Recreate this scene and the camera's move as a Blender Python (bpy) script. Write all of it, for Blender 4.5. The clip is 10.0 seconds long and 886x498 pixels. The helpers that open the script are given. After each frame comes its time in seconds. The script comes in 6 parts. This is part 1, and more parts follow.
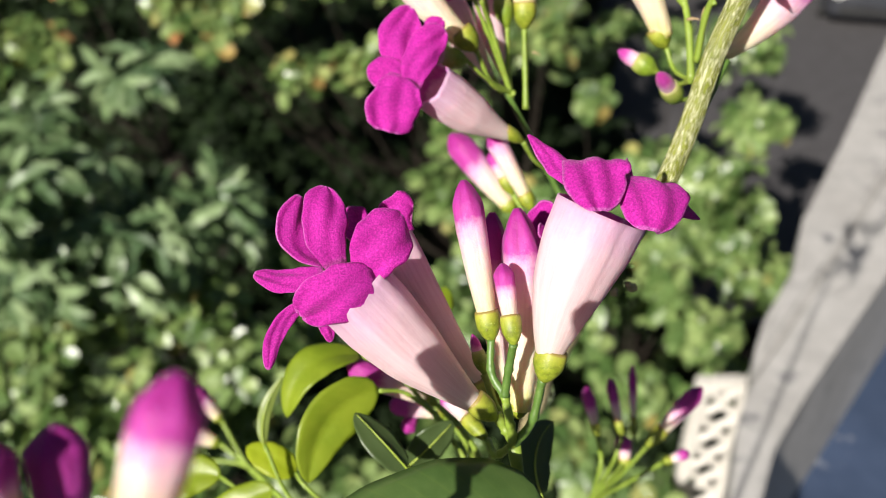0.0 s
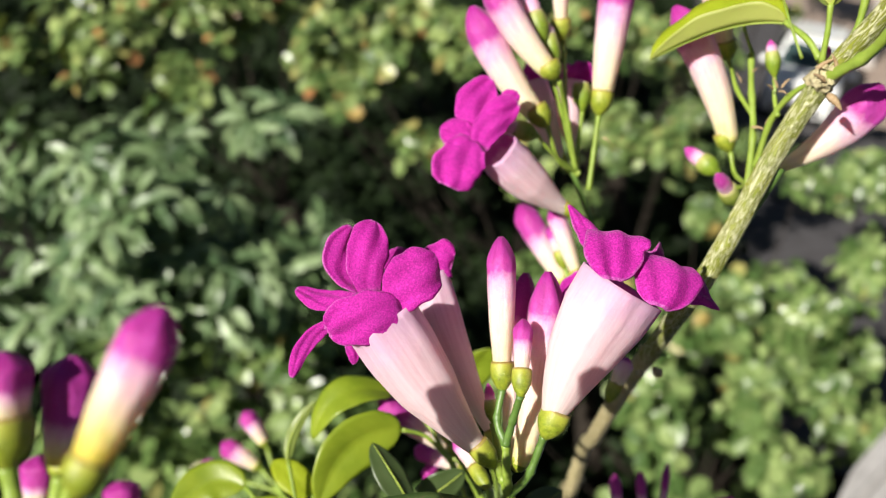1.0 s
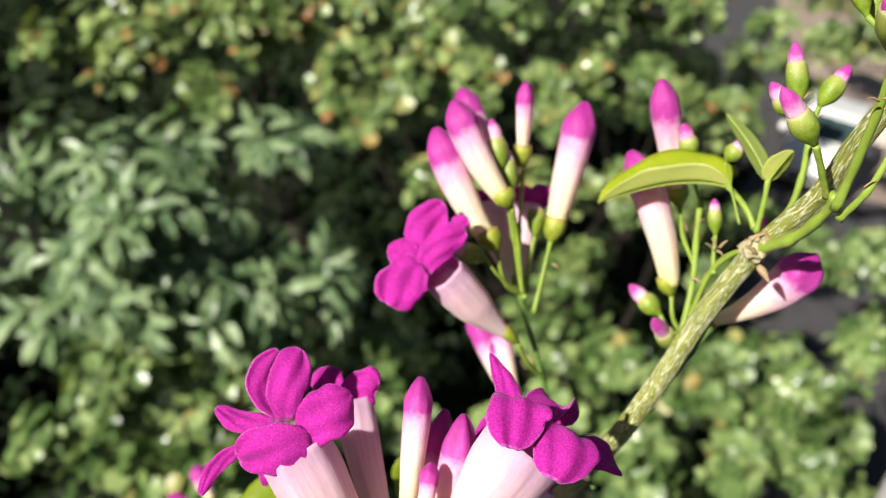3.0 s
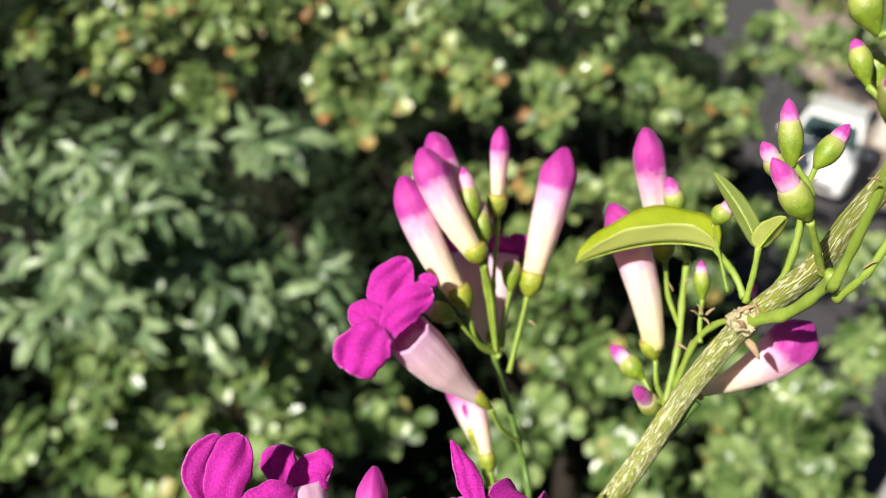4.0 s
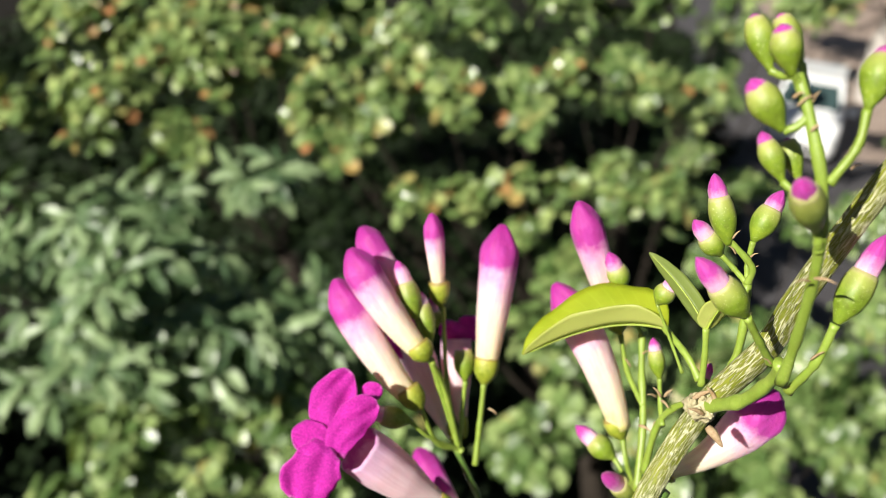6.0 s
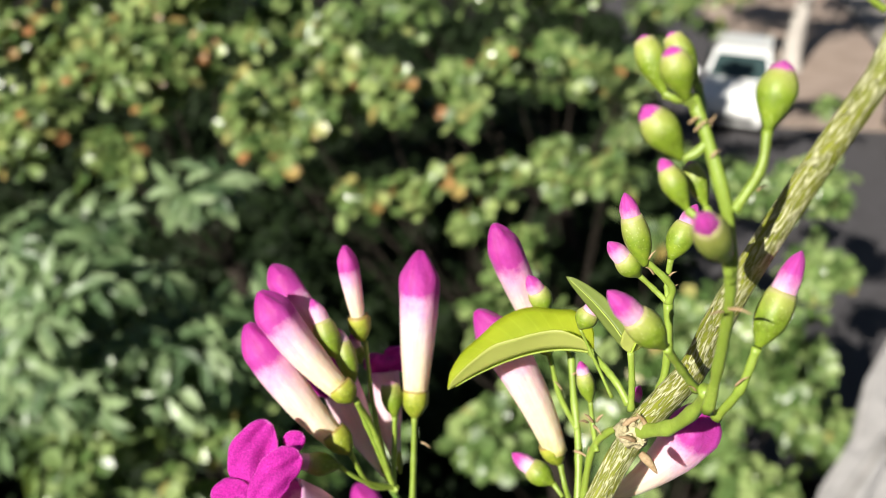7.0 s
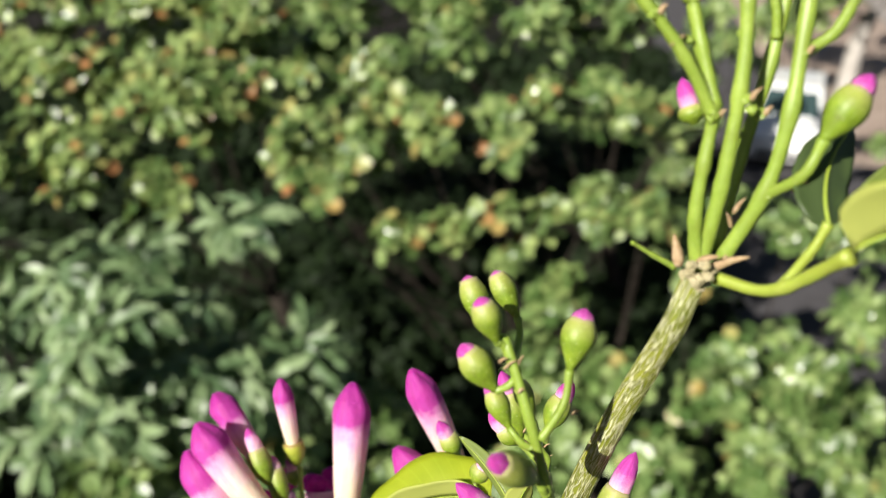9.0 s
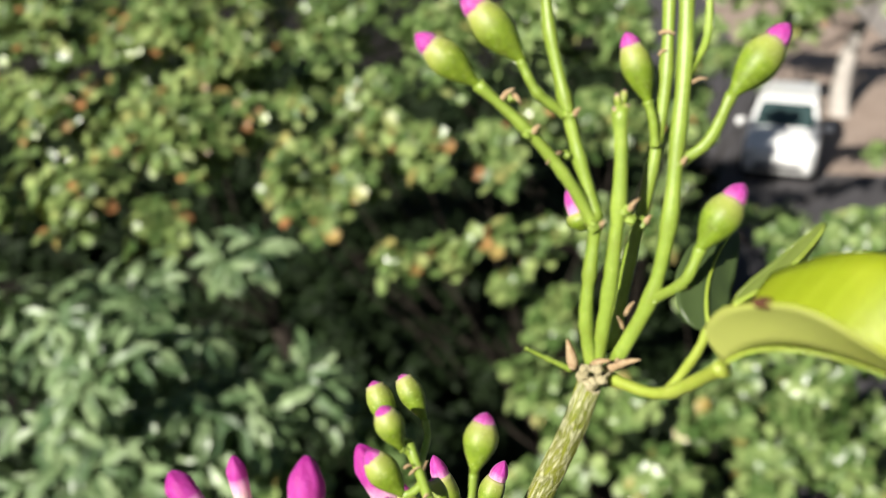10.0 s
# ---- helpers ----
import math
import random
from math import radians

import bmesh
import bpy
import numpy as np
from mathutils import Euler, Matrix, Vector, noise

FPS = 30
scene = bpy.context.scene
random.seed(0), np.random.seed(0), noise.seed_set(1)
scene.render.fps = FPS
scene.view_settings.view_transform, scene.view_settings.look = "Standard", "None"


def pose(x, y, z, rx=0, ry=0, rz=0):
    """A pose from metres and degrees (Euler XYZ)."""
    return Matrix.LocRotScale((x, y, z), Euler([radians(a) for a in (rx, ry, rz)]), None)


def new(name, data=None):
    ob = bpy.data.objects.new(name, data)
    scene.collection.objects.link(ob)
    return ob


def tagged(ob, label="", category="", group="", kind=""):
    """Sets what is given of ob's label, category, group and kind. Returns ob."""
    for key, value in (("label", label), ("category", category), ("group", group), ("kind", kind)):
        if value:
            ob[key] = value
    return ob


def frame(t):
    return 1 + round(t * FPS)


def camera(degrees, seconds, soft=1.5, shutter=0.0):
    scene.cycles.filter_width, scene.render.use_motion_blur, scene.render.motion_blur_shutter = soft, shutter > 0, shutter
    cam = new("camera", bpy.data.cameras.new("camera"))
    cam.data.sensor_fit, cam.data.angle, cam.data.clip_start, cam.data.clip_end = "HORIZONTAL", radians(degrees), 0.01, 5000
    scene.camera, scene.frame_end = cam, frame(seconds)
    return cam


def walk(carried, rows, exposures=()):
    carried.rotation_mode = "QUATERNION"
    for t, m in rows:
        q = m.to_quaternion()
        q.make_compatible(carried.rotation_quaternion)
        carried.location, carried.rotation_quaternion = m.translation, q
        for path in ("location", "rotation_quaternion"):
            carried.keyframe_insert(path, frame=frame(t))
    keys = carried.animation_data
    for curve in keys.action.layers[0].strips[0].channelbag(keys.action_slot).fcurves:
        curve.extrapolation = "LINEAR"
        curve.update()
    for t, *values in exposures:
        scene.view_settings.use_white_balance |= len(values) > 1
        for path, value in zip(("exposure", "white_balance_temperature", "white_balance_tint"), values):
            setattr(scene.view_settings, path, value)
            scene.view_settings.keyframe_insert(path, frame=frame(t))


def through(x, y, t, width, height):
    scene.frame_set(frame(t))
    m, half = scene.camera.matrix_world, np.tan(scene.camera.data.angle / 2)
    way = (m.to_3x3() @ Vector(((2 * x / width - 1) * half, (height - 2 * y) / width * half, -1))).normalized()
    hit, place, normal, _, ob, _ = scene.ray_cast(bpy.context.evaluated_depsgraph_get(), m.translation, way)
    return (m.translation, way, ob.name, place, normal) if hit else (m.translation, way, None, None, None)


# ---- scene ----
# ---- camera ----
cam = camera(53.43, 10.0, soft=0.6)
cam.data.dof.use_dof = True
cam.data.dof.focus_distance = 0.288
cam.data.dof.aperture_fstop = 9.8
walk(cam, [
    (0.0, pose(-0.0025, -0.0265, 7.0149, 53.970, 0.270, -0.440)),
    (0.5, pose(0.0078, -0.0460, 7.0164, 55.303, -2.313, 4.094)),
    (1.0, pose(0.0222, -0.0499, 7.0176, 58.901, -4.343, 10.153)),
    (1.5, pose(0.0317, -0.0445, 7.0254, 59.920, -5.885, 11.402)),
    (2.0, pose(0.0374, -0.0437, 7.0319, 59.828, -7.729, 12.552)),
    (2.5, pose(0.0420, -0.0424, 7.0529, 60.459, -8.939, 13.283)),
    (4.0, pose(0.0469, 0.0099, 7.0722, 60.384, -9.708, 13.643)),
    (4.5, pose(0.0652, 0.0313, 7.0909, 60.888, -7.059, 12.252)),
    (5.0, pose(0.0797, 0.0449, 7.0922, 61.116, -5.837, 10.673)),
    (6.5, pose(0.0578, 0.0577, 7.1018, 61.476, -1.540, 8.135)),
    (7.0, pose(0.0746, 0.0743, 7.1045, 61.221, -0.836, 4.981)),
    (7.5, pose(0.0860, 0.0822, 7.1284, 60.830, -0.619, 5.117)),
    (8.0, pose(0.0964, 0.0821, 7.1402, 61.009, -0.705, 5.651)),
    (8.5, pose(0.1076, 0.0718, 7.1512, 61.915, -0.841, 7.990)),
    (9.0, pose(0.1258, 0.0799, 7.1611, 63.057, -0.577, 8.203)),
    (9.5, pose(0.1382, 0.0850, 7.1746, 63.961, -0.090, 7.967)),
    (10.0, pose(0.1516, 0.0885, 7.1829, 64.583, 1.489, 7.376)),
], exposures=[(0.0, 0.68), (1.0, 0.72), (2.5, 0.78), (4.0, 0.80), (10.0, 0.84)])


# ---- light ----
SUN_TO = Vector((-0.449, -0.719, 0.530)).normalized()
world = bpy.data.worlds.new("sky")
scene.world = world
world.use_nodes = True
wn = world.node_tree.nodes
sky = wn.new("ShaderNodeTexSky")
sky.sky_type = 'NISHITA'
sky.sun_disc = False
sky.sun_elevation = math.asin(SUN_TO.z)
sky.sun_rotation = math.atan2(SUN_TO.x, SUN_TO.y)
world.node_tree.links.new(sky.outputs[0], wn["Background"].inputs[0])
wn["Background"].inputs[1].default_value = 0.025
sun = new("sun", bpy.data.lights.new("sun", 'SUN'))
sun.data.energy = 5.0
sun.data.angle = radians(0.53)
sun.data.color = (1.0, 0.95, 0.86)
sun.rotation_euler = SUN_TO.to_track_quat('Z', 'Y').to_euler()
sun.location = (-6, -4, 14)


# ---- materials ----
def material(name, rough=0.6, spec=0.4):
    m = bpy.data.materials.new(name)
    m.use_nodes = True
    n = m.node_tree.nodes
    b = n["Principled BSDF"]
    b.inputs["Roughness"].default_value = rough
    b.inputs["Specular IOR Level"].default_value = spec
    return m, n, m.node_tree.links, b


def ramp(n, stops):
    r = n.new("ShaderNodeValToRGB")
    e = r.color_ramp.elements
    while len(e) < len(stops):
        e.new(0.5)
    for el, (p, c) in zip(e, stops):
        el.position, el.color = p, (*c, 1)
    return r


def coords(n, l, kind="Object", scale=(1, 1, 1)):
    c, m = n.new("ShaderNodeTexCoord"), n.new("ShaderNodeMapping")
    m.inputs["Scale"].default_value = scale
    l.new(c.outputs[kind], m.inputs[0])
    return m.outputs[0]


def noise_tex(n, l, vec, scale, detail=4.0, rough=0.6):
    t = n.new("ShaderNodeTexNoise")
    t.inputs["Scale"].default_value, t.inputs["Detail"].default_value, t.inputs["Roughness"].default_value = scale, detail, rough
    if vec is not None:
        l.new(vec, t.inputs["Vector"])
    return t.outputs["Fac"]


def mix(n, l, fac, a, b, mode='MIX'):
    m = n.new("ShaderNodeMix")
    m.data_type, m.blend_type = 'RGBA', mode
    for s, v in ((m.inputs[0], fac), (m.inputs[6], a), (m.inputs[7], b)):
        if isinstance(v, (int, float)):
            s.default_value = v
        elif isinstance(v, tuple):
            s.default_value = (*v, 1)
        else:
            l.new(v, s)
    return m.outputs[2]


def bump(n, l, b, height, strength=0.3, dist=0.001):
    k = n.new("ShaderNodeBump")
    k.inputs["Strength"].default_value, k.inputs["Distance"].default_value = strength, dist
    l.new(height, k.inputs["Height"])
    l.new(k.outputs[0], b.inputs["Normal"])
    return k.outputs[0]


def glow_through(m, n, l, b, colour, amount):
    """Lets light through a thin blade: part of the surface scatters to its far side."""
    t, s = n.new("ShaderNodeBsdfTranslucent"), n.new("ShaderNodeMixShader")
    if isinstance(colour, tuple):
        t.inputs[0].default_value = (*colour, 1)
    else:
        l.new(colour, t.inputs[0])
    s.inputs[0].default_value = amount
    l.new(b.outputs[0], s.inputs[1])
    l.new(t.outputs[0], s.inputs[2])
    l.new(s.outputs[0], n["Material Output"].inputs[0])


def attr(n, name):
    a = n.new("ShaderNodeAttribute")
    a.attribute_name = name
    return a.outputs["Fac"]


def streaks(n, l, across, along, kx=40.0, ky=2.0):
    """Fine lines that run lengthwise."""
    c, m = n.new("ShaderNodeCombineXYZ"), n.new("ShaderNodeVectorMath")
    l.new(attr(n, across), c.inputs[0])
    l.new(attr(n, along), c.inputs[1])
    m.operation = 'MULTIPLY'
    m.inputs[1].default_value = (kx, ky, 1)
    l.new(c.outputs[0], m.inputs[0])
    return noise_tex(n, l, m.outputs[0], 1.0, 5.0, 0.65)


def make_corolla(name, stops, light=0.25, lines=0.5, relief=0.7):
    m, n, l, b = material(name, 0.55, 0.3)
    tone = n.new("ShaderNodeMath")
    tone.operation = 'MULTIPLY_ADD'
    l.new(noise_tex(n, l, coords(n, l), 170, 6, 0.7), tone.inputs[0])
    tone.inputs[1].default_value = 0.26
    sub = n.new("ShaderNodeMath")
    sub.operation = 'SUBTRACT'
    l.new(attr(n, "tone"), sub.inputs[0])
    sub.inputs[1].default_value = 0.13
    l.new(sub.outputs[0], tone.inputs[2])
    r = ramp(n, stops)
    l.new(tone.outputs[0], r.inputs[0])
    line = streaks(n, l, "around", "tone", 6.0, 2.2)
    lr = ramp(n, [(0.30, (0.66, 0.42, 0.48)), (0.58, (1, 1, 1))])
    l.new(line, lr.inputs[0])
    col = mix(n, l, lines, r.outputs[0], lr.outputs[0], 'MULTIPLY')
    l.new(col, b.inputs["Base Color"])
    b.inputs["Sheen Weight"].default_value = 0.15
    b.inputs["Subsurface Weight"].default_value = 0.35
    b.inputs["Subsurface Radius"].default_value = (0.006, 0.004, 0.004)
    b.inputs["Subsurface Scale"].default_value = 1.0
    b.inputs["Sheen Roughness"].default_value = 0.4
    crumple = noise_tex(n, l, coords(n, l), 330, 4, 0.65)
    bump(n, l, b, mix(n, l, 0.6, line, crumple), relief, 0.0014)
    glow_through(m, n, l, b, col, light)
    return m


CREAM, BLUSH, PINK = (0.91, 0.76, 0.61), (0.91, 0.67, 0.67), (0.86, 0.45, 0.68)
MAGENTA, PURPLE = (0.56, 0.07, 0.41), (0.40, 0.022, 0.28)
COROLLA = make_corolla("corolla", [(0.0, (0.82, 0.77, 0.26)), (0.09, (0.89, 0.80, 0.52)), (0.24, CREAM), (0.36, BLUSH), (0.48, PINK), (0.60, MAGENTA), (1.0, PURPLE)])
YELLOW_COROLLA = make_corolla("yellow_corolla", [(0.0, (0.52, 0.46, 0.03)), (0.14, (0.78, 0.66, 0.12)), (0.28, (0.88, 0.76, 0.42)), (0.40, BLUSH), (0.48, PINK), (0.58, MAGENTA), (1.0, PURPLE)])
TUBE = make_corolla("flower_tube", [(0.0, (0.94, 0.86, 0.70)), (0.25, (0.95, 0.76, 0.74)), (0.7, (0.95, 0.68, 0.74)), (0.93, (0.86, 0.52, 0.74)), (1.0, (0.60, 0.12, 0.48))], 0.40, 0.30, 0.35)


def make_petal():
    m, n, l, b = material("petal", 0.5, 0.3)
    v = coords(n, l)
    r = ramp(n, [(0.0, (0.90, 0.62, 0.80)), (0.10, (0.80, 0.12, 0.60)), (0.18, (0.74, 0.026, 0.50)), (0.92, (0.70, 0.022, 0.46)), (1.0, (0.80, 0.14, 0.62))])
    l.new(attr(n, "edge"), r.inputs[0])
    g = noise_tex(n, l, v, 1500, 3, 0.75)
    big = noise_tex(n, l, v, 110, 4)
    # velvety sparkle is put into the petal colour as pale grain
    gr = ramp(n, [(0.36, (0.40, 0.22, 0.42)), (0.52, (0.88, 0.85, 0.88)), (0.62, (1.1, 2.0, 1.2)), (0.74, (1.22, 5.0, 1.45))])
    l.new(g, gr.inputs[0])
    br = ramp(n, [(0.3, (0.80, 0.8, 0.82)), (0.7, (1.08, 1.15, 1.08))])
    l.new(big, br.inputs[0])
    col = mix(n, l, 0.85, mix(n, l, 0.66, r.outputs[0], gr.outputs[0], 'MULTIPLY'), br.outputs[0], 'MULTIPLY')
    l.new(col, b.inputs["Base Color"])
    b.inputs["Sheen Weight"].default_value = 0.3
    b.inputs["Sheen Roughness"].default_value = 0.3
    b.inputs["Sheen Tint"].default_value = (1.0, 0.6, 0.95, 1)
    veins = streaks(n, l, "across", "edge", 5.0, 1.6)
    bump(n, l, b, mix(n, l, 0.25, mix(n, l, 0.35, g, noise_tex(n, l, v, 420, 4, 0.6)), veins), 0.9, 0.0013)
    glow_through(m, n, l, b, col, 0.34)
    return m


PETAL = make_petal()


def make_green(name, c1, c2, rim=None, scale=160, rough=0.5, light=0.0, spots=0.35, dark=0.7, lip=None):
    m, n, l, b = material(name, rough, 0.45)
    v = coords(n, l)
    r = ramp(n, [(0.28, (c1[0] * (dark + 0.08), c1[1] * dark, c1[2] * dark)), (0.5, c1), (0.72, c2)])
    l.new(noise_tex(n, l, v, scale, 5, 0.7), r.inputs[0])
    col = r.outputs[0]
    if rim:
        e = ramp(n, [(0.55, (0, 0, 0)), (1.0, (1, 1, 1))])
        l.new(attr(n, "tone"), e.inputs[0])
        col = mix(n, l, e.outputs[0], col, rim)
    if lip:
        # a thin dry edge round the mouth of the cup
        e = ramp(n, [(0.90, (0, 0, 0)), (0.96, (0.8, 0.8, 0.8))])
        l.new(attr(n, "tone"), e.inputs[0])
        col = mix(n, l, e.outputs[0], col, lip)
    s = ramp(n, [(0.62, (0, 0, 0)), (0.72, (1, 1, 1))])
    fine = noise_tex(n, l, v, 1400, 2)
    l.new(fine, s.inputs[0])
    k = n.new("ShaderNodeMath")
    k.operation = 'MULTIPLY'
    l.new(s.outputs[0], k.inputs[0])
    k.inputs[1].default_value = spots
    col = mix(n, l, k.outputs[0], col, (0.55, 0.60, 0.28))
    l.new(col, b.inputs["Base Color"])
    b.inputs["Subsurface Weight"].default_value = 0.15
    b.inputs["Subsurface Radius"].default_value = (0.003, 0.004, 0.001)
    b.inputs["Subsurface Scale"].default_value = 0.5
    bump(n, l, b, fine, 0.15, 0.0004)
    if light:
        glow_through(m, n, l, b, col, light)
    return m


CALYX = make_green("calyx", (0.20, 0.25, 0.018), (0.31, 0.34, 0.03), (0.38, 0.38, 0.05), scale=420, dark=0.5, lip=(0.24, 0.15, 0.05))
BUD_GREEN = make_green("green_bud", (0.155, 0.235, 0.016), (0.235, 0.31, 0.024), (0.34, 0.36, 0.09), scale=300, dark=0.6, spots=0.5, lip=(0.38, 0.34, 0.16))
GREEN_STALK = make_green("green_stalk", (0.20, 0.285, 0.038), (0.275, 0.365, 0.06), scale=90, rough=0.42, dark=0.82, spots=0.2)
YELLOW_STALK = make_green("yellow_stalk", (0.27, 0.335, 0.045), (0.35, 0.41, 0.075), scale=90, rough=0.42, dark=0.85, spots=0.2)
# darker copy of the green stalk; several stalks carry their shade in it
DARK_SHADED_STALK = make_green("dark_shaded_stalk", (0.085, 0.16, 0.03), (0.14, 0.23, 0.05), scale=90, rough=0.42, dark=0.8, spots=0.2)


def make_bark(name, low, high, ridge, share=0.85):
    """Bark with pale corky ridges that run lengthwise in a wavy net."""
    m, n, l, b = material(name, 0.55, 0.4)
    v = coords(n, l)
    base = ramp(n, [(0.3, low), (0.7, high)])
    l.new(noise_tex(n, l, v, 70, 4), base.inputs[0])
    c, k = n.new("ShaderNodeCombineXYZ"), n.new("ShaderNodeVectorMath")
    l.new(attr(n, "around"), c.inputs[0])
    l.new(attr(n, "length"), c.inputs[1])
    k.operation = 'MULTIPLY'
    k.inputs[1].default_value = (10.0, 75.0, 1)
    l.new(c.outputs[0], k.inputs[0])
    ln = noise_tex(n, l, k.outputs[0], 1.0, 2.5, 0.55)
    s = ramp(n, [(0.40, (0, 0, 0)), (0.455, (share, share, share)), (0.485, (share, share, share)), (0.53, (0, 0, 0)), (0.60, (0, 0, 0)), (0.64, (share, share, share)), (0.68, (0, 0, 0))])
    l.new(ln, s.inputs[0])
    col = mix(n, l, s.outputs[0], base.outputs[0], ridge)
    l.new(col, b.inputs["Base Color"])
    bump(n, l, b, s.outputs[0], 0.9, 0.0009)
    return m


BARK = make_bark("young_bark", (0.135, 0.165, 0.014), (0.24, 0.255, 0.024), (0.62, 0.61, 0.38))
OLD_BARK = make_bark("old_bark", (0.30, 0.25, 0.12), (0.46, 0.39, 0.21), (0.60, 0.54, 0.36), 0.4)


def make_plain(name, c1, c2, scale, rough=0.8, spec=0.3, strength=0.3, dist=0.002):
    m, n, l, b = material(name, rough, spec)
    v = coords(n, l)
    r = ramp(n, [(0.3, c1), (0.7, c2)])
    f = noise_tex(n, l, v, scale, 6, 0.65)
    l.new(f, r.inputs[0])
    g = ramp(n, [(0.35, (0.78, 0.77, 0.76)), (0.7, (1.05, 1.05, 1.05))])
    l.new(noise_tex(n, l, v, scale * 0.13, 4), g.inputs[0])
    l.new(mix(n, l, 0.8, r.outputs[0], g.outputs[0], 'MULTIPLY'), b.inputs["Base Color"])
    bump(n, l, b, f, strength, dist)
    return m


KNOT = make_plain("knot", (0.30, 0.26, 0.13), (0.58, 0.52, 0.33), 420, 0.8, 0.3, 0.8, 0.001)
SPOT = make_plain("brown_spot", (0.05, 0.018, 0.008), (0.12, 0.05, 0.02), 900, 0.8)
DRY = make_plain("dry_scale", (0.28, 0.17, 0.08), (0.50, 0.38, 0.23), 700, 0.75)


def make_leaf(name, dark, mid, through, amount, rough=0.38, veins=True, below=(0.56, 0.59, 0.19), lines=0.16):
    m, n, l, b = material(name, rough, 0.5)
    v = coords(n, l)
    r = ramp(n, [(0.3, dark), (0.7, mid)])
    l.new(noise_tex(n, l, v, 70, 5), r.inputs[0])
    col = r.outputs[0]
    h = noise_tex(n, l, v, 500, 4)
    if veins:
        # side veins leave the midrib at a slant
        s = n.new("ShaderNodeMath"); s.operation = 'ABSOLUTE'
        l.new(attr(n, "across"), s.inputs[0])
        a = n.new("ShaderNodeMath"); a.operation = 'MULTIPLY_ADD'
        l.new(s.outputs[0], a.inputs[0])
        a.inputs[1].default_value = -0.16
        l.new(attr(n, "along"), a.inputs[2])
        w = n.new("ShaderNodeMath"); w.operation = 'PINGPONG'
        l.new(a.outputs[0], w.inputs[0])
        w.inputs[1].default_value = 0.042
        e = ramp(n, [(0.0, (1, 1, 1)), (0.006, (0, 0, 0))])
        l.new(w.outputs[0], e.inputs[0])
        k = n.new("ShaderNodeMath"); k.operation = 'MULTIPLY'
        l.new(e.outputs[0], k.inputs[0])
        k.inputs[1].default_value = lines
        col = mix(n, l, k.outputs[0], col, through)
    if veins:
        u = n.new("ShaderNodeMath"); u.operation = 'MULTIPLY'
        l.new(attr(n, "under"), u.inputs[0])
        u.inputs[1].default_value = 0.75
        col = mix(n, l, u.outputs[0], col, below)
    l.new(col, b.inputs["Base Color"])
    bump(n, l, b, h, 0.2, 0.0005)
    t = mix(n, l, 0.75, col, through)
    if veins:
        t = mix(n, l, u.outputs[0], t, tuple(min(0.9, c * 1.25) for c in below))
    glow_through(m, n, l, b, t, amount)
    if veins:
        k = n.new("ShaderNodeMath"); k.operation = 'MULTIPLY_ADD'
        l.new(attr(n, "under"), k.inputs[0])
        k.inputs[1].default_value, k.inputs[2].default_value = 0.45 - amount, amount
        l.new(k.outputs[0], n["Mix Shader"].inputs[0])
    return m


LEAF = make_leaf("vine_leaf", (0.315, 0.375, 0.018), (0.43, 0.475, 0.032), (0.72, 0.88, 0.11), 0.54, 0.40)
# dark copy of the leaf material, with shade put into its colour
DARK_SHADED_LEAF = make_leaf("dark_shaded_leaf", (0.055, 0.105, 0.026), (0.10, 0.165, 0.045), (0.4, 0.5, 0.08), 0.3, 0.34, below=(0.09, 0.13, 0.05), lines=0.05)
MID_LEAF = make_leaf("green_leaf", (0.20, 0.28, 0.018), (0.31, 0.385, 0.03), (0.55, 0.68, 0.08), 0.42, 0.36, below=(0.24, 0.30, 0.09), lines=0.10)
MIDRIB = make_green("midrib", (0.26, 0.34, 0.04), (0.34, 0.42, 0.06))


def make_foliage(name, stops, through, amount=0.12, rough=0.42, spec=0.45):
    m, n, l, b = material(name, rough, spec)
    g = n.new("ShaderNodeNewGeometry")
    r = ramp(n, stops)
    l.new(g.outputs["Random Per Island"], r.inputs[0])
    q = ramp(n, [(0.3, (0.7, 0.72, 0.7)), (0.7, (1.15, 1.12, 1.1))])
    l.new(noise_tex(n, l, coords(n, l), 1.6, 3), q.inputs[0])
    col = mix(n, l, 0.9, r.outputs[0], q.outputs[0], 'MULTIPLY')
    l.new(col, b.inputs["Base Color"])
    gloss = n.new("ShaderNodeMapRange")
    l.new(noise_tex(n, l, coords(n, l), 60, 2), gloss.inputs[0])
    gloss.inputs[1].default_value, gloss.inputs[2].default_value = 0.35, 0.65
    gloss.inputs[3].default_value, gloss.inputs[4].default_value = rough - 0.13, rough + 0.1
    l.new(gloss.outputs[0], b.inputs["Roughness"])
    glow_through(m, n, l, b, mix(n, l, 0.6, col, through), amount)
    return m


FINGER_LEAF = make_foliage("finger_foliage", [(0.0, (0.05, 0.095, 0.04)), (0.5, (0.135, 0.21, 0.09)), (1.0, (0.25, 0.335, 0.17))], (0.24, 0.36, 0.08), 0.16, rough=0.42)
ROUND_LEAF = make_foliage("round_foliage", [(0.0, (0.052, 0.10, 0.026)), (0.55, (0.14, 0.215, 0.066)), (0.97, (0.27, 0.35, 0.13)), (1.0, (0.32, 0.24, 0.07))], (0.35, 0.45, 0.06), 0.16, rough=0.35)
TIER_LEAF = make_foliage("tier_foliage", [(0.0, (0.052, 0.10, 0.026)), (0.5, (0.155, 0.225, 0.07)), (0.91, (0.29, 0.365, 0.13)), (0.955, (0.33, 0.24, 0.08)), (1.0, (0.38, 0.17, 0.07))], (0.38, 0.44, 0.06), 0.16, rough=0.35)
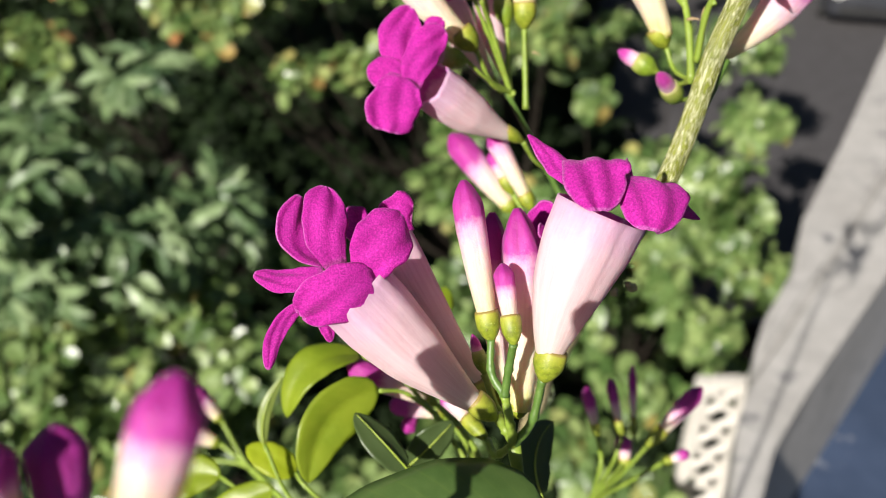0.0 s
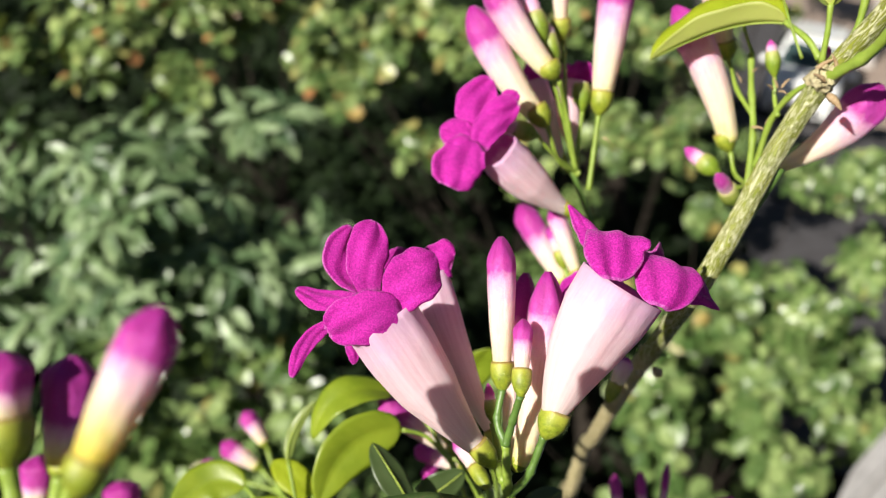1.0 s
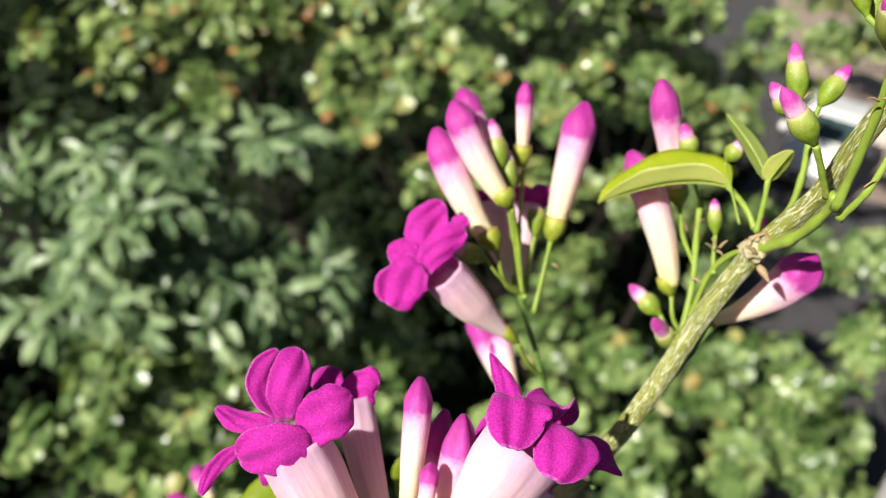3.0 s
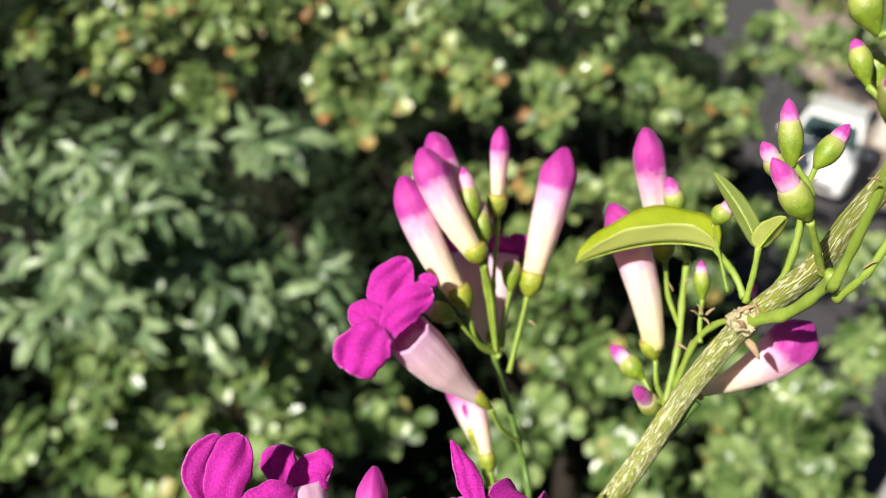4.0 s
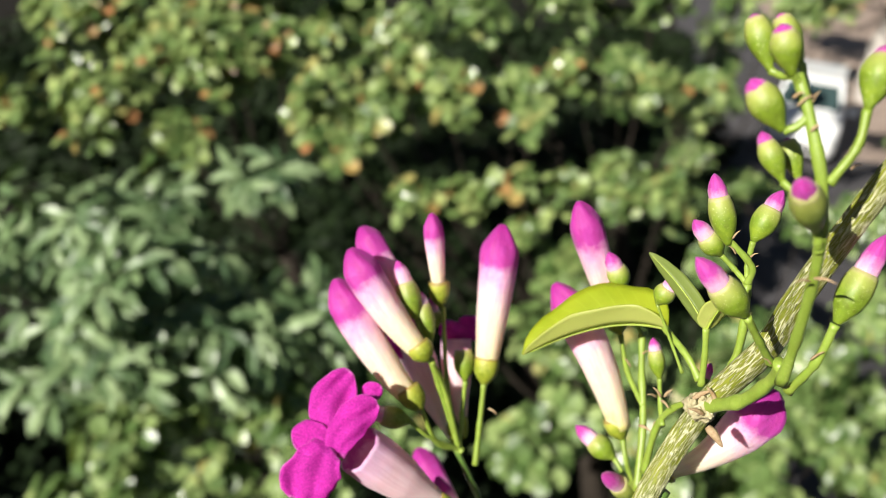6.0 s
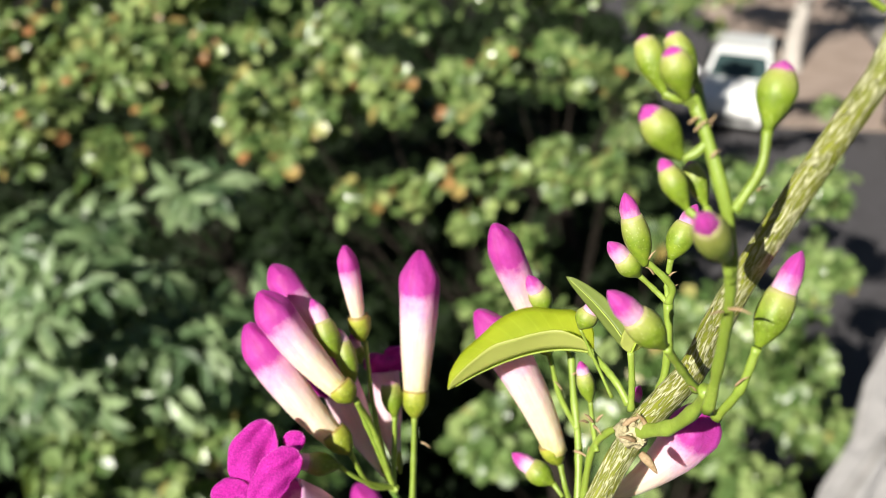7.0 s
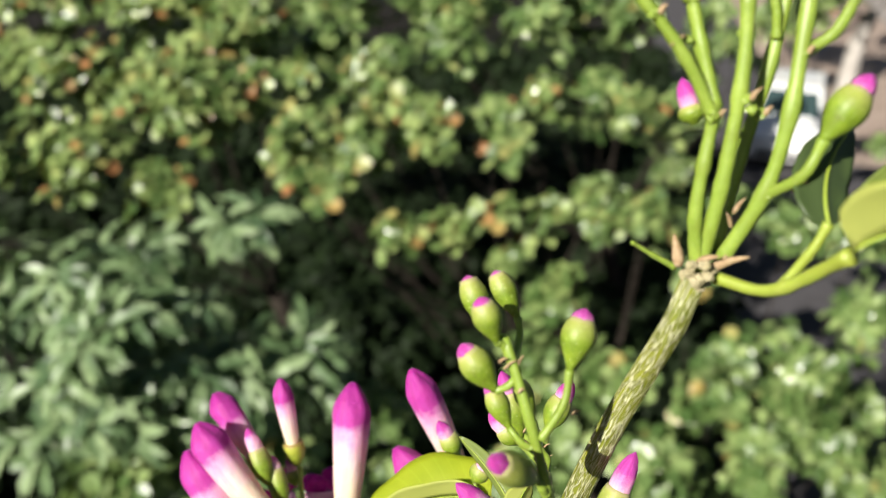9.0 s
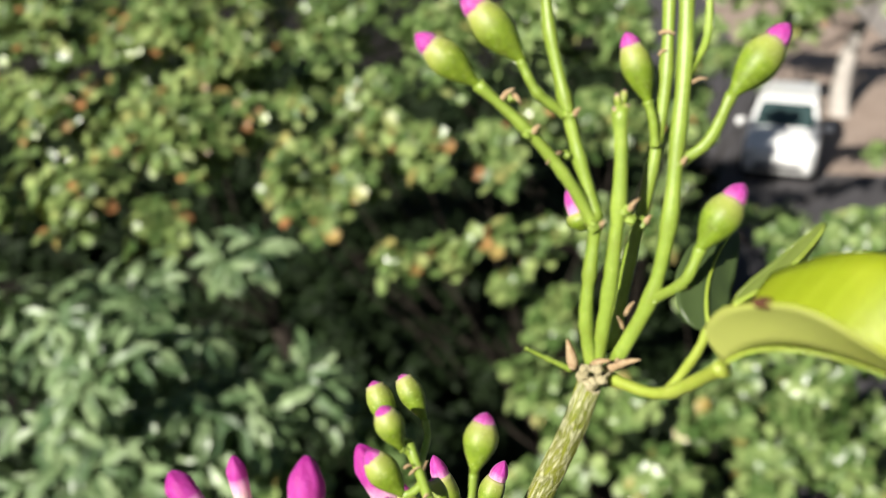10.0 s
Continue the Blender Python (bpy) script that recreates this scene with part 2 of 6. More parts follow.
# near-black leaves: the shade in the gaps is put into their colour
GAP_SHADE_LEAF = make_foliage("gap_shade_foliage", [(0.0, (0.006, 0.012, 0.004)), (1.0, (0.014, 0.026, 0.008))], (0.04, 0.07, 0.015), 0.06, rough=0.65, spec=0.12)
# bark darkened in colour to stand for the shade inside the crowns
SHADED_TRUNK = make_plain("shaded_tree_bark", (0.016, 0.013, 0.010), (0.04, 0.032, 0.025), 14, 0.9, 0.15, 0.6, 0.01)
PALE_TRUNK = make_plain("pale_bark", (0.34, 0.31, 0.28), (0.52, 0.48, 0.44), 9, 0.9, 0.2, 0.6, 0.01)
# tree shade on the earth is put into this near-black colour
SHADED_SOIL = make_plain("shaded_soil", (0.006, 0.0055, 0.004), (0.016, 0.013, 0.009), 3.0, 0.95, 0.2, 0.5, 0.03)
ASPHALT = make_plain("asphalt", (0.055, 0.052, 0.056), (0.095, 0.09, 0.095), 30, 0.85, 0.3, 0.4, 0.004)
PAVING = make_plain("paving", (0.26, 0.235, 0.215), (0.37, 0.335, 0.31), 12, 0.85, 0.3)
TERRACOTTA = make_plain("terracotta", (0.30, 0.225, 0.18), (0.40, 0.32, 0.27), 10, 0.85, 0.3)
CONCRETE = make_plain("weathered_concrete", (0.40, 0.385, 0.375), (0.53, 0.51, 0.495), 9, 0.85, 0.3, 0.4, 0.004)


def blotch(m, scale, low, high, colour):
    """Blotches put into a surface's colour: concrete stains and shadow dapples, roof sunflecks."""
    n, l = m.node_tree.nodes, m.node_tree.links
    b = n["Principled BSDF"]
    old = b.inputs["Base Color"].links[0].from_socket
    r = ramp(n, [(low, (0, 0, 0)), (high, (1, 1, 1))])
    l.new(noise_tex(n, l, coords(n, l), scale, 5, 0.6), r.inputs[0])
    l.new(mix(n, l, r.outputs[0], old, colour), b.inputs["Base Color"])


# dark spots: real stains, and leaf-shadow dapples put into the colour
blotch(CONCRETE, 5.5, 0.60, 0.70, (0.15, 0.15, 0.16))
# the deck's bluish shade is put into its colour, pale blotches are sunflecks
SHADED_ROOFING = make_plain("shaded_roofing", (0.035, 0.055, 0.105), (0.055, 0.08, 0.145), 5, 0.7, 0.35)
blotch(SHADED_ROOFING, 2.6, 0.63, 0.70, (0.24, 0.25, 0.29))
WHITE_PAINT = make_plain("white_paint", (0.55, 0.52, 0.48), (0.66, 0.63, 0.59), 25, 0.5, 0.4)
DARK_PAINT = make_plain("dark_car_paint", (0.03, 0.032, 0.04), (0.045, 0.047, 0.055), 20, 0.25, 0.5)
CAR_PAINT, _n, _l, _b = material("white_car_paint", 0.25, 0.5)
_b.inputs["Base Color"].default_value = (0.80, 0.80, 0.79, 1)
_b.inputs["Coat Weight"].default_value = 0.6
GLASS, _n, _l, _b = material("tinted_glass", 0.08, 0.5)
_b.inputs["Base Color"].default_value = (0.035, 0.06, 0.06, 1)
RUBBER = make_plain("rubber", (0.02, 0.02, 0.02), (0.035, 0.035, 0.035), 40, 0.85)
CHROME, _n, _l, _b = material("chrome", 0.2, 0.5)
_b.inputs["Base Color"].default_value = (0.7, 0.7, 0.7, 1)
_b.inputs["Metallic"].default_value = 1.0
LAMP, _n, _l, _b = material("lamp_lens", 0.1, 0.6)
_b.inputs["Base Color"].default_value = (0.65, 0.66, 0.66, 1)


# ---- building helpers ----
def mesh_object(name, verts, faces, mat, parent=None, label="", smooth=True, values=None):
    me = bpy.data.meshes.new(name)
    me.from_pydata(np.asarray(verts, float).tolist(), [], faces)
    for key, col in (values or {}).items():
        me.attributes.new(key, 'FLOAT', 'POINT').data.foreach_set("value", np.asarray(col, np.float32))
    me.materials.append(mat)
    if smooth:
        me.polygons.foreach_set("use_smooth", [True] * len(me.polygons))
    me.update()
    ob = new(name, me)
    ob.parent = parent
    if label:
        tagged(ob, label)
    return ob


def part(name, bm, mat, parent, label=""):
    me = bpy.data.meshes.new(name)
    bm.to_mesh(me)
    bm.free()
    me.materials.append(mat)
    ob = new(name, me)
    ob.parent = parent
    if label:
        tagged(ob, label)
    return ob


def spline(pts, count):
    """Evenly spread points on a smooth curve through pts."""
    p = np.array(pts, float)
    if len(p) == 2:
        return p[0] + (p[1] - p[0]) * np.linspace(0, 1, count)[:, None]
    e = np.vstack([2 * p[0] - p[1], p, 2 * p[-1] - p[-2]])
    fine = []
    for i in range(1, len(e) - 2):
        t = np.linspace(0, 1, 24, endpoint=False)[:, None]
        a, b, c, d = e[i - 1], e[i], e[i + 1], e[i + 2]
        fine.append(0.5 * (2 * b + (c - a) * t + (2 * a - 5 * b + 4 * c - d) * t**2 + (3 * b - a - 3 * c + d) * t**3))
    fine = np.vstack(fine + [p[-1:]])
    s = np.r_[0, np.cumsum(np.linalg.norm(np.diff(fine, axis=0), axis=1))]
    u = np.linspace(0, s[-1], count)
    return np.stack([np.interp(u, s, fine[:, k]) for k in range(3)], 1)


def unit(v):
    return v / (np.linalg.norm(v, axis=-1, keepdims=True) + 1e-12)


def frames(line):
    """Tangent and two crossing directions, carried along a line without twist."""
    t = unit(np.gradient(line, axis=0))
    u = np.cross(t[0], (0.31, 0.89, 0.33))
    us = []
    for k in t:
        u = unit(u - k * (u @ k))
        us.append(u)
    us = np.array(us)
    return t, us, np.cross(t, us)


def round_body(line, radii, seg=14, ripple=None, cap=True):
    """A body of round sections along a line: vertices, faces, angle and place along."""
    n = len(line)
    _, u, v = frames(line)
    a = np.linspace(0, 2 * np.pi, seg, endpoint=False)
    r = np.asarray(radii, float)[:, None] * np.ones(seg)
    if ripple is not None:
        r = r * ripple(np.linspace(0, 1, n)[:, None], a[None])
    verts = (line[:, None] + r[..., None] * (np.cos(a)[None, :, None] * u[:, None] + np.sin(a)[None, :, None] * v[:, None])).reshape(-1, 3)
    faces = [(i * seg + j, i * seg + (j + 1) % seg, (i + 1) * seg + (j + 1) % seg, (i + 1) * seg + j) for i in range(n - 1) for j in range(seg)]
    if cap:
        faces += [tuple(range(seg))[::-1], tuple(range((n - 1) * seg, n * seg))]
    around = np.tile(np.abs(a / np.pi - 1), n)
    along = np.repeat(np.linspace(0, 1, n), seg)
    return verts, faces, around, along


def sheet(grid, thick):
    """A blade with two skins and a closed rim from a grid of places (rows x columns)."""
    r, c = grid.shape[:2]
    du, dv = np.gradient(grid, axis=0), np.gradient(grid, axis=1)
    nrm = unit(np.cross(du, dv))
    top, low = grid + nrm * thick / 2, grid - nrm * thick / 2
    verts = np.vstack([top.reshape(-1, 3), low.reshape(-1, 3)])
    m = r * c
    faces = []
    for i in range(r - 1):
        for j in range(c - 1):
            q = (i * c + j, i * c + j + 1, (i + 1) * c + j + 1, (i + 1) * c + j)
            faces.append(q)
            faces.append(tuple(m + k for k in q[::-1]))
    rim = [j for j in range(c)] + [i * c + c - 1 for i in range(1, r)] + [(r - 1) * c + j for j in range(c - 2, -1, -1)] + [i * c for i in range(r - 2, 0, -1)]
    for a, b in zip(rim, rim[1:] + rim[:1]):
        faces.append((b, a, m + a, m + b))
    return verts, faces


def box(bm, x0, x1, y0, y1, z0, z1, bevel=0.0):
    g = bmesh.ops.create_cube(bm, size=1, matrix=Matrix.Translation(((x0 + x1) / 2, (y0 + y1) / 2, (z0 + z1) / 2)) @ Matrix.Diagonal((x1 - x0, y1 - y0, z1 - z0, 1)))
    if bevel:
        es = list({e for v in g["verts"] for e in v.link_edges})
        bmesh.ops.bevel(bm, geom=es, offset=bevel, segments=2, affect='EDGES')


def prism(bm, outline, z0, z1, bevel=0.0):
    lo = [bm.verts.new((x, y, z0)) for x, y in outline]
    hi = [bm.verts.new((x, y, z1)) for x, y in outline]
    n = len(outline)
    top = bm.faces.new(hi)
    bm.faces.new(lo[::-1])
    for i in range(n):
        bm.faces.new((lo[i], lo[(i + 1) % n], hi[(i + 1) % n], hi[i]))
    bm.normal_update()
    if bevel:
        bmesh.ops.bevel(bm, geom=list(top.edges), offset=bevel, segments=3, affect='EDGES')


# ---- parts of the vine (lengths in centimetres from its root) ----
def cmv(p):
    return np.array(p, float) / 100


def stalk(vine, pts, r0, r1, name, mat):
    line = spline([cmv(p) for p in pts], 5 * len(pts) + 4)
    s = np.linspace(0, 1, len(line))
    rad = (r0 + (r1 - r0) * s) / 100 * (1 + 0.22 * np.exp(-((s - 1) / 0.07) ** 2) + 0.25 * np.exp(-(s / 0.07) ** 2))
    for k in range(1, len(pts) - 1):
        rad = rad * (1 + 0.2 * np.exp(-((s - k / (len(pts) - 1)) / 0.035) ** 2))
    rad = rad * (1 + 0.05 * np.sin(s * 23 + pts[0][0]) + 0.03 * np.sin(s * 57 + pts[0][2]))
    v, f, a, k = round_body(line, rad, 12, lambda q, an: 1 + 0.06 * np.sin(3 * an + pts[0][1]))
    return mesh_object(name, v, f, mat, vine, values={"around": a, "tone": k * 0})


def main_stem(vine, pts, joint):
    """The stem from its tip to its root; below the joint its bark is older and pale."""
    line = spline([cmv(p) for p in pts], 560)
    d = np.r_[0, np.cumsum(np.linalg.norm(np.diff(line, axis=0), axis=1))]
    rad = np.interp(d, [0, 0.05, 0.14, 0.3, 1.2, 9], [0.0031, 0.0036, 0.0045, 0.0045, 0.0070, 0.014])
    ph = np.random.RandomState(4).uniform(0, 6.28, 6)

    def ripple(s, a):
        return 1 + 0.05 * np.sin(5 * a + ph[0] + 20 * s) + 0.03 * np.sin(11 * a + ph[1] - 60 * s) + 0.035 * np.sin(15 * a + 40 * np.sin(9 * s) + ph[2])

    v, f, a, k = round_body(line, rad, 28, ripple)
    cut = int(np.argmin(np.linalg.norm(line - cmv(joint), axis=1)))
    ends = [q for q in f if len(q) != 4]
    sides = [q for q in f if len(q) == 4]
    values = {"around": a, "length": np.repeat(d, 28)}
    upper = [q for q in sides if max(q) < (cut + 1) * 28] + ends[:1]
    m = (cut + 1) * 28
    mesh_object("stem", v[:m], upper, BARK, vine, "green woody stem flecked with pale corky lines", values={key: c[:m] for key, c in values.items()})
    o = cut * 28
    lower = [tuple(i - o for i in q) for q in sides if min(q) >= o] + [tuple(i - o for i in ends[1])]
    mesh_object("lower_stem", v[o:], lower, OLD_BARK, vine, "older tan woody stem", values={key: c[o:] for key, c in values.items()})


def node_knot(vine, at, size, seed, mat=None):
    bm = bmesh.new()
    bmesh.ops.create_icosphere(bm, subdivisions=4, radius=size / 110)
    for v in bm.verts:
        v.co *= 1 + 0.5 * noise.noise(v.co * (170 / max(size, 0.2)) + Vector((seed, 0, 0))) + 0.25 * noise.noise(v.co * (520 / max(size, 0.2)))
        v.co.z *= 0.85
    bmesh.ops.translate(bm, verts=bm.verts, vec=cmv(at))
    for f in bm.faces:
        f.smooth = True
    return part("stem_node", bm, mat or KNOT, vine)


def dry_scale(vine, a, b, r):
    line = spline([cmv(a), (cmv(a) + cmv(b)) / 2 + np.array([0, 0, 0.0006]), cmv(b)], 9)
    v, f, ar, k = round_body(line, r / 100 * np.array([0.8, 1.1, 1.25, 1.2, 1.1, 0.9, 0.7, 0.5, 0.15]), 8)
    return mesh_object("bud_scale", v, f, DRY, vine, "dry brown scale", values={"around": ar})


def cup(vine, base, top, width, closed=False):
    """The green calyx that holds a corolla."""
    b, t = cmv(base), cmv(top)
    n = 14
    s = np.linspace(0, 1, n)
    if closed == 'urn':
        prof = np.interp(s, [0, 0.12, 0.35, 0.6, 0.85, 1], [0.20, 0.44, 0.86, 1.0, 0.92, 0.74])
    elif closed:
        prof = np.interp(s, [0, 0.12, 0.32, 0.55, 0.70, 0.86, 0.96, 1], [0.20, 0.34, 0.70, 0.97, 1.0, 0.88, 0.70, 0.60])
    else:
        prof = np.interp(s, [0, 0.15, 0.45, 0.75, 0.95, 1], [0.22, 0.58, 0.95, 1.0, 0.97, 0.90])
    prof = np.convolve(np.r_[prof[0], prof, prof[-1]], [0.25, 0.5, 0.25], 'valid')
    v, f, a, k = round_body(spline([b, t], n), prof * width / 200, 16, lambda q, an: 1 + 0.035 * np.sin(5 * an + 1) * q)
    return v, f, a, k


def bud(vine, base, tip, width, calyx, purple, bend, calyx_width, kind, skin=COROLLA):
    b, t = cmv(base), cmv(tip)
    axis = t - b
    length = np.linalg.norm(axis)
    side = unit(np.cross(axis, np.array([0, 1.0, 0.2])))
    n = 34
    if kind in ('green', 'fat'):
        s = np.linspace(max(calyx - 0.18, 0.05), 1, n)
        q = np.linspace(0, 1, n)
        scale = 0.64 if kind == 'fat' else 0.70
        prof = scale * np.interp(q, [0, 0.3, 0.55, 0.75, 0.9, 1], [0.8, 1.0, 0.98, 0.76, 0.42, 0.05])
        cw = width
    elif kind == 'spent':
        s = np.linspace(0.02, 1, n)
        q = s
        prof = np.interp(q, [0, 0.15, 0.4, 0.62, 0.82, 0.93, 1], [0.22, 0.34, 0.62, 0.88, 1.0, 0.78, 0.10])
        cw = width * calyx_width
    else:
        s = np.linspace(calyx * 0.5, 1, n)
        q = np.linspace(0, 1, n)
        prof = np.interp(q, [0, 0.12, 0.35, 0.6, 0.78, 0.84, 0.965, 1], [0.52, 0.62, 0.80, 0.92, 0.99, 0.95, 0.44, 0.14])
        cw = width * calyx_width
    prof = np.convolve(np.r_[prof[0], prof, 0], [0.2, 0.6, 0.2], 'valid')
    line = b + axis * s[:, None] + side * (bend * length * 4 * (s * (1 - s)))[:, None]
    ph = (b[0] * 9000) % 6.28
    v, f, a, k = round_body(line, prof * width / 200, 30, lambda z, an: 1 + 0.03 * np.sin(5 * an + ph) * np.clip(z * 1.6, 0, 1) + 0.015 * np.sin(9 * an + 7 * z + ph)
                            + np.clip(z * 3 - 2, 0, 1) * (0.10 - 0.17 * np.abs(np.sin(2.5 * an + ph + 0.8 * z)) + 0.085 * np.sin(4 * an + 13 * z + 2 * ph)))
    edge = 1 - purple
    tone = np.where(k < edge, 0.5 * k / edge, 0.5 + 0.5 * (k - edge) / purple)
    if kind in ('green', 'fat'):
        tone = (0.28 + 0.46 * tone) if kind == 'green' else 0.50 + 0.14 * tone
    names = {"bud": ("bud", "cream bud with a magenta tip"), "green": ("bud", "young bud with a magenta tip"), "fat": ("bud", "plump green bud with a pink tip"), "spent": ("bud", "drooping pale pink flower with a purple mouth")}
    ob = mesh_object(names[kind][0], v, f, skin, vine, names[kind][1], values={"around": a, "tone": tone})
    cv, cf, ca, ck = cup(vine, base, tuple(np.array(base) + (np.array(tip) - np.array(base)) * calyx), cw, {'fat': True, 'green': 'urn'}.get(kind, False))
    mesh_object("calyx", cv, cf, BUD_GREEN if kind in ('green', 'fat') else CALYX, ob, values={"around": ca, "tone": ck})
    return ob


FRONT = np.array((0.1, -0.85, 0.5))


def petal(flower_ob, base, bow, tip, width, across, point, seed):
    """A lobe that leaves the mouth at base, bows out and ends at tip; across gives the way of its width."""
    b, m, t = cmv(base), cmv(bow), cmv(tip)
    rows, cols = 27, 17
    s = np.sin(np.linspace(0, 1, rows)[:, None] * np.pi / 2) ** 0.8
    spine = (1 - s) ** 2 * b + 2 * s * (1 - s) * m + s**2 * t
    tan = unit(np.gradient(spine, axis=0))
    side = np.array(across, float)
    side = unit(side - tan * (tan @ side)[:, None])
    up = np.cross(side, tan)
    up = up * np.sign(np.median(up @ FRONT))
    q = np.linspace(-1, 1, cols)
    blunt = np.interp(s[:, 0], [0, 0.2, 0.42, 0.62, 0.78, 0.88, 0.95, 0.985, 1], [0.50, 0.76, 0.96, 1.0, 0.93, 0.78, 0.56, 0.36, 0.16])
    sharp = np.interp(s[:, 0], [0, 0.2, 0.42, 0.65, 0.85, 1], [0.5, 0.85, 1.0, 0.78, 0.4, 0.06])
    square = np.interp(s[:, 0], [0, 0.2, 0.45, 0.7, 0.86, 0.95, 1], [0.48, 0.74, 0.94, 1.0, 0.96, 0.80, 0.42])
    prof = (blunt + ((sharp if point > 0 else square) - blunt) * abs(point)) * width / 200
    rs = np.random.RandomState(seed)
    ph = rs.uniform(0, 6.28, 4)
    wav = 0.085 * np.sin(3 * q[None] + 5 * s + ph[0]) + 0.06 * np.sin(7 * q[None] - 6 * s + ph[1])
    curl = -0.11 * q[None] ** 2 + wav * (0.4 + s)
    edge_wave = 1 + 0.06 * np.sin(9 * s + ph[2] + 2 * q[None]) + 0.035 * np.sin(21 * s + ph[3] + q[None])
    grid = spine[:, None] + side[:, None] * (q[None] * prof[:, None] * edge_wave)[..., None] + up[:, None] * (curl * prof[:, None])[..., None]
    v, f = sheet(grid, 0.0007)
    edge = 0.08 + 0.92 * np.minimum(1, s * 1.0) * np.ones((1, cols))
    edge = np.where(np.maximum(np.abs(q)[None], s) > 0.985, 1.0, np.minimum(edge, 0.9))
    ac = (q[None] * np.ones_like(s)).ravel()
    return mesh_object("petal", v, f, PETAL, flower_ob, values={"edge": np.r_[edge.ravel(), edge.ravel()], "across": np.r_[ac, ac]})


def flower(vine, base, throat, radius, belly, petals, calyx_size=1.0):
    b, t = cmv(base), cmv(throat)
    axis = t - b
    L = np.linalg.norm(axis)
    side = unit(np.cross(axis, (0.3, 1.0, 0.1)))
    n = 30
    s = np.linspace(0.06, 1.0, n)
    prof = np.interp(s, [0, 0.1, 0.3, 0.55, 0.8, 1], [0.15, 0.22, 0.50, 0.80 * belly, 0.98 * (1 + (belly - 1) * 0.5), 1.0]) * radius / 100
    prof = np.convolve(np.r_[prof[0], prof, prof[-1]], [0.25, 0.5, 0.25], 'valid')
    line = b + axis * s[:, None] + side * (0.035 * L * np.sin(np.pi * s))[:, None]
    line = np.vstack([line, line[::-1]])
    ins = prof[::-1] - 0.0009
    rad = np.r_[prof, ins]
    ph = (b[2] * 7000) % 6.28
    _, u, w = frames(line[:n])
    seg = 36
    a = np.linspace(0, 2 * np.pi, seg, endpoint=False)
    ss = np.r_[s, s[::-1]]
    rip = 1 + 0.05 * np.sin(5 * a[None] + ph) * ss[:, None] + 0.03 * np.sin(12 * a[None] + ph + 3 * ss[:, None]) * ss[:, None]
    U, W = np.vstack([u, u[::-1]]), np.vstack([w, w[::-1]])
    verts = (line[:, None] + (rad[:, None] * rip)[..., None] * (np.cos(a)[None, :, None] * U[:, None] + np.sin(a)[None, :, None] * W[:, None])).reshape(-1, 3)
    m = 2 * n
    faces = [(i * seg + j, i * seg + (j + 1) % seg, (i + 1) * seg + (j + 1) % seg, (i + 1) * seg + j) for i in range(m - 1) for j in range(seg)]
    around = np.tile(np.abs(a / np.pi - 1) * 3, m)
    tone = np.repeat(np.r_[s * 0.92, np.clip(s[::-1] + 0.08, 0, 1)], seg)
    ob = mesh_object("flower", verts, faces, TUBE, vine, "open trumpet flower, pale pink tube with magenta lobes", values={"around": around, "tone": tone})
    for k, (pb, pm, pt, pw, pa, po) in enumerate(petals):
        petal(ob, pb, pm, pt, pw, pa, po, int(abs(pb[0]) * 100) + k)
    top = np.array(base) + (np.array(throat) - np.array(base)) * min(0.22, 1.2 / np.linalg.norm(np.array(throat) - np.array(base)))
    cv, cf, ca, ck = cup(vine, base, tuple(top), max(0.75, radius * 0.74) * calyx_size)
    mesh_object("calyx", cv, cf, CALYX, ob, values={"around": ca, "tone": ck})
    return ob


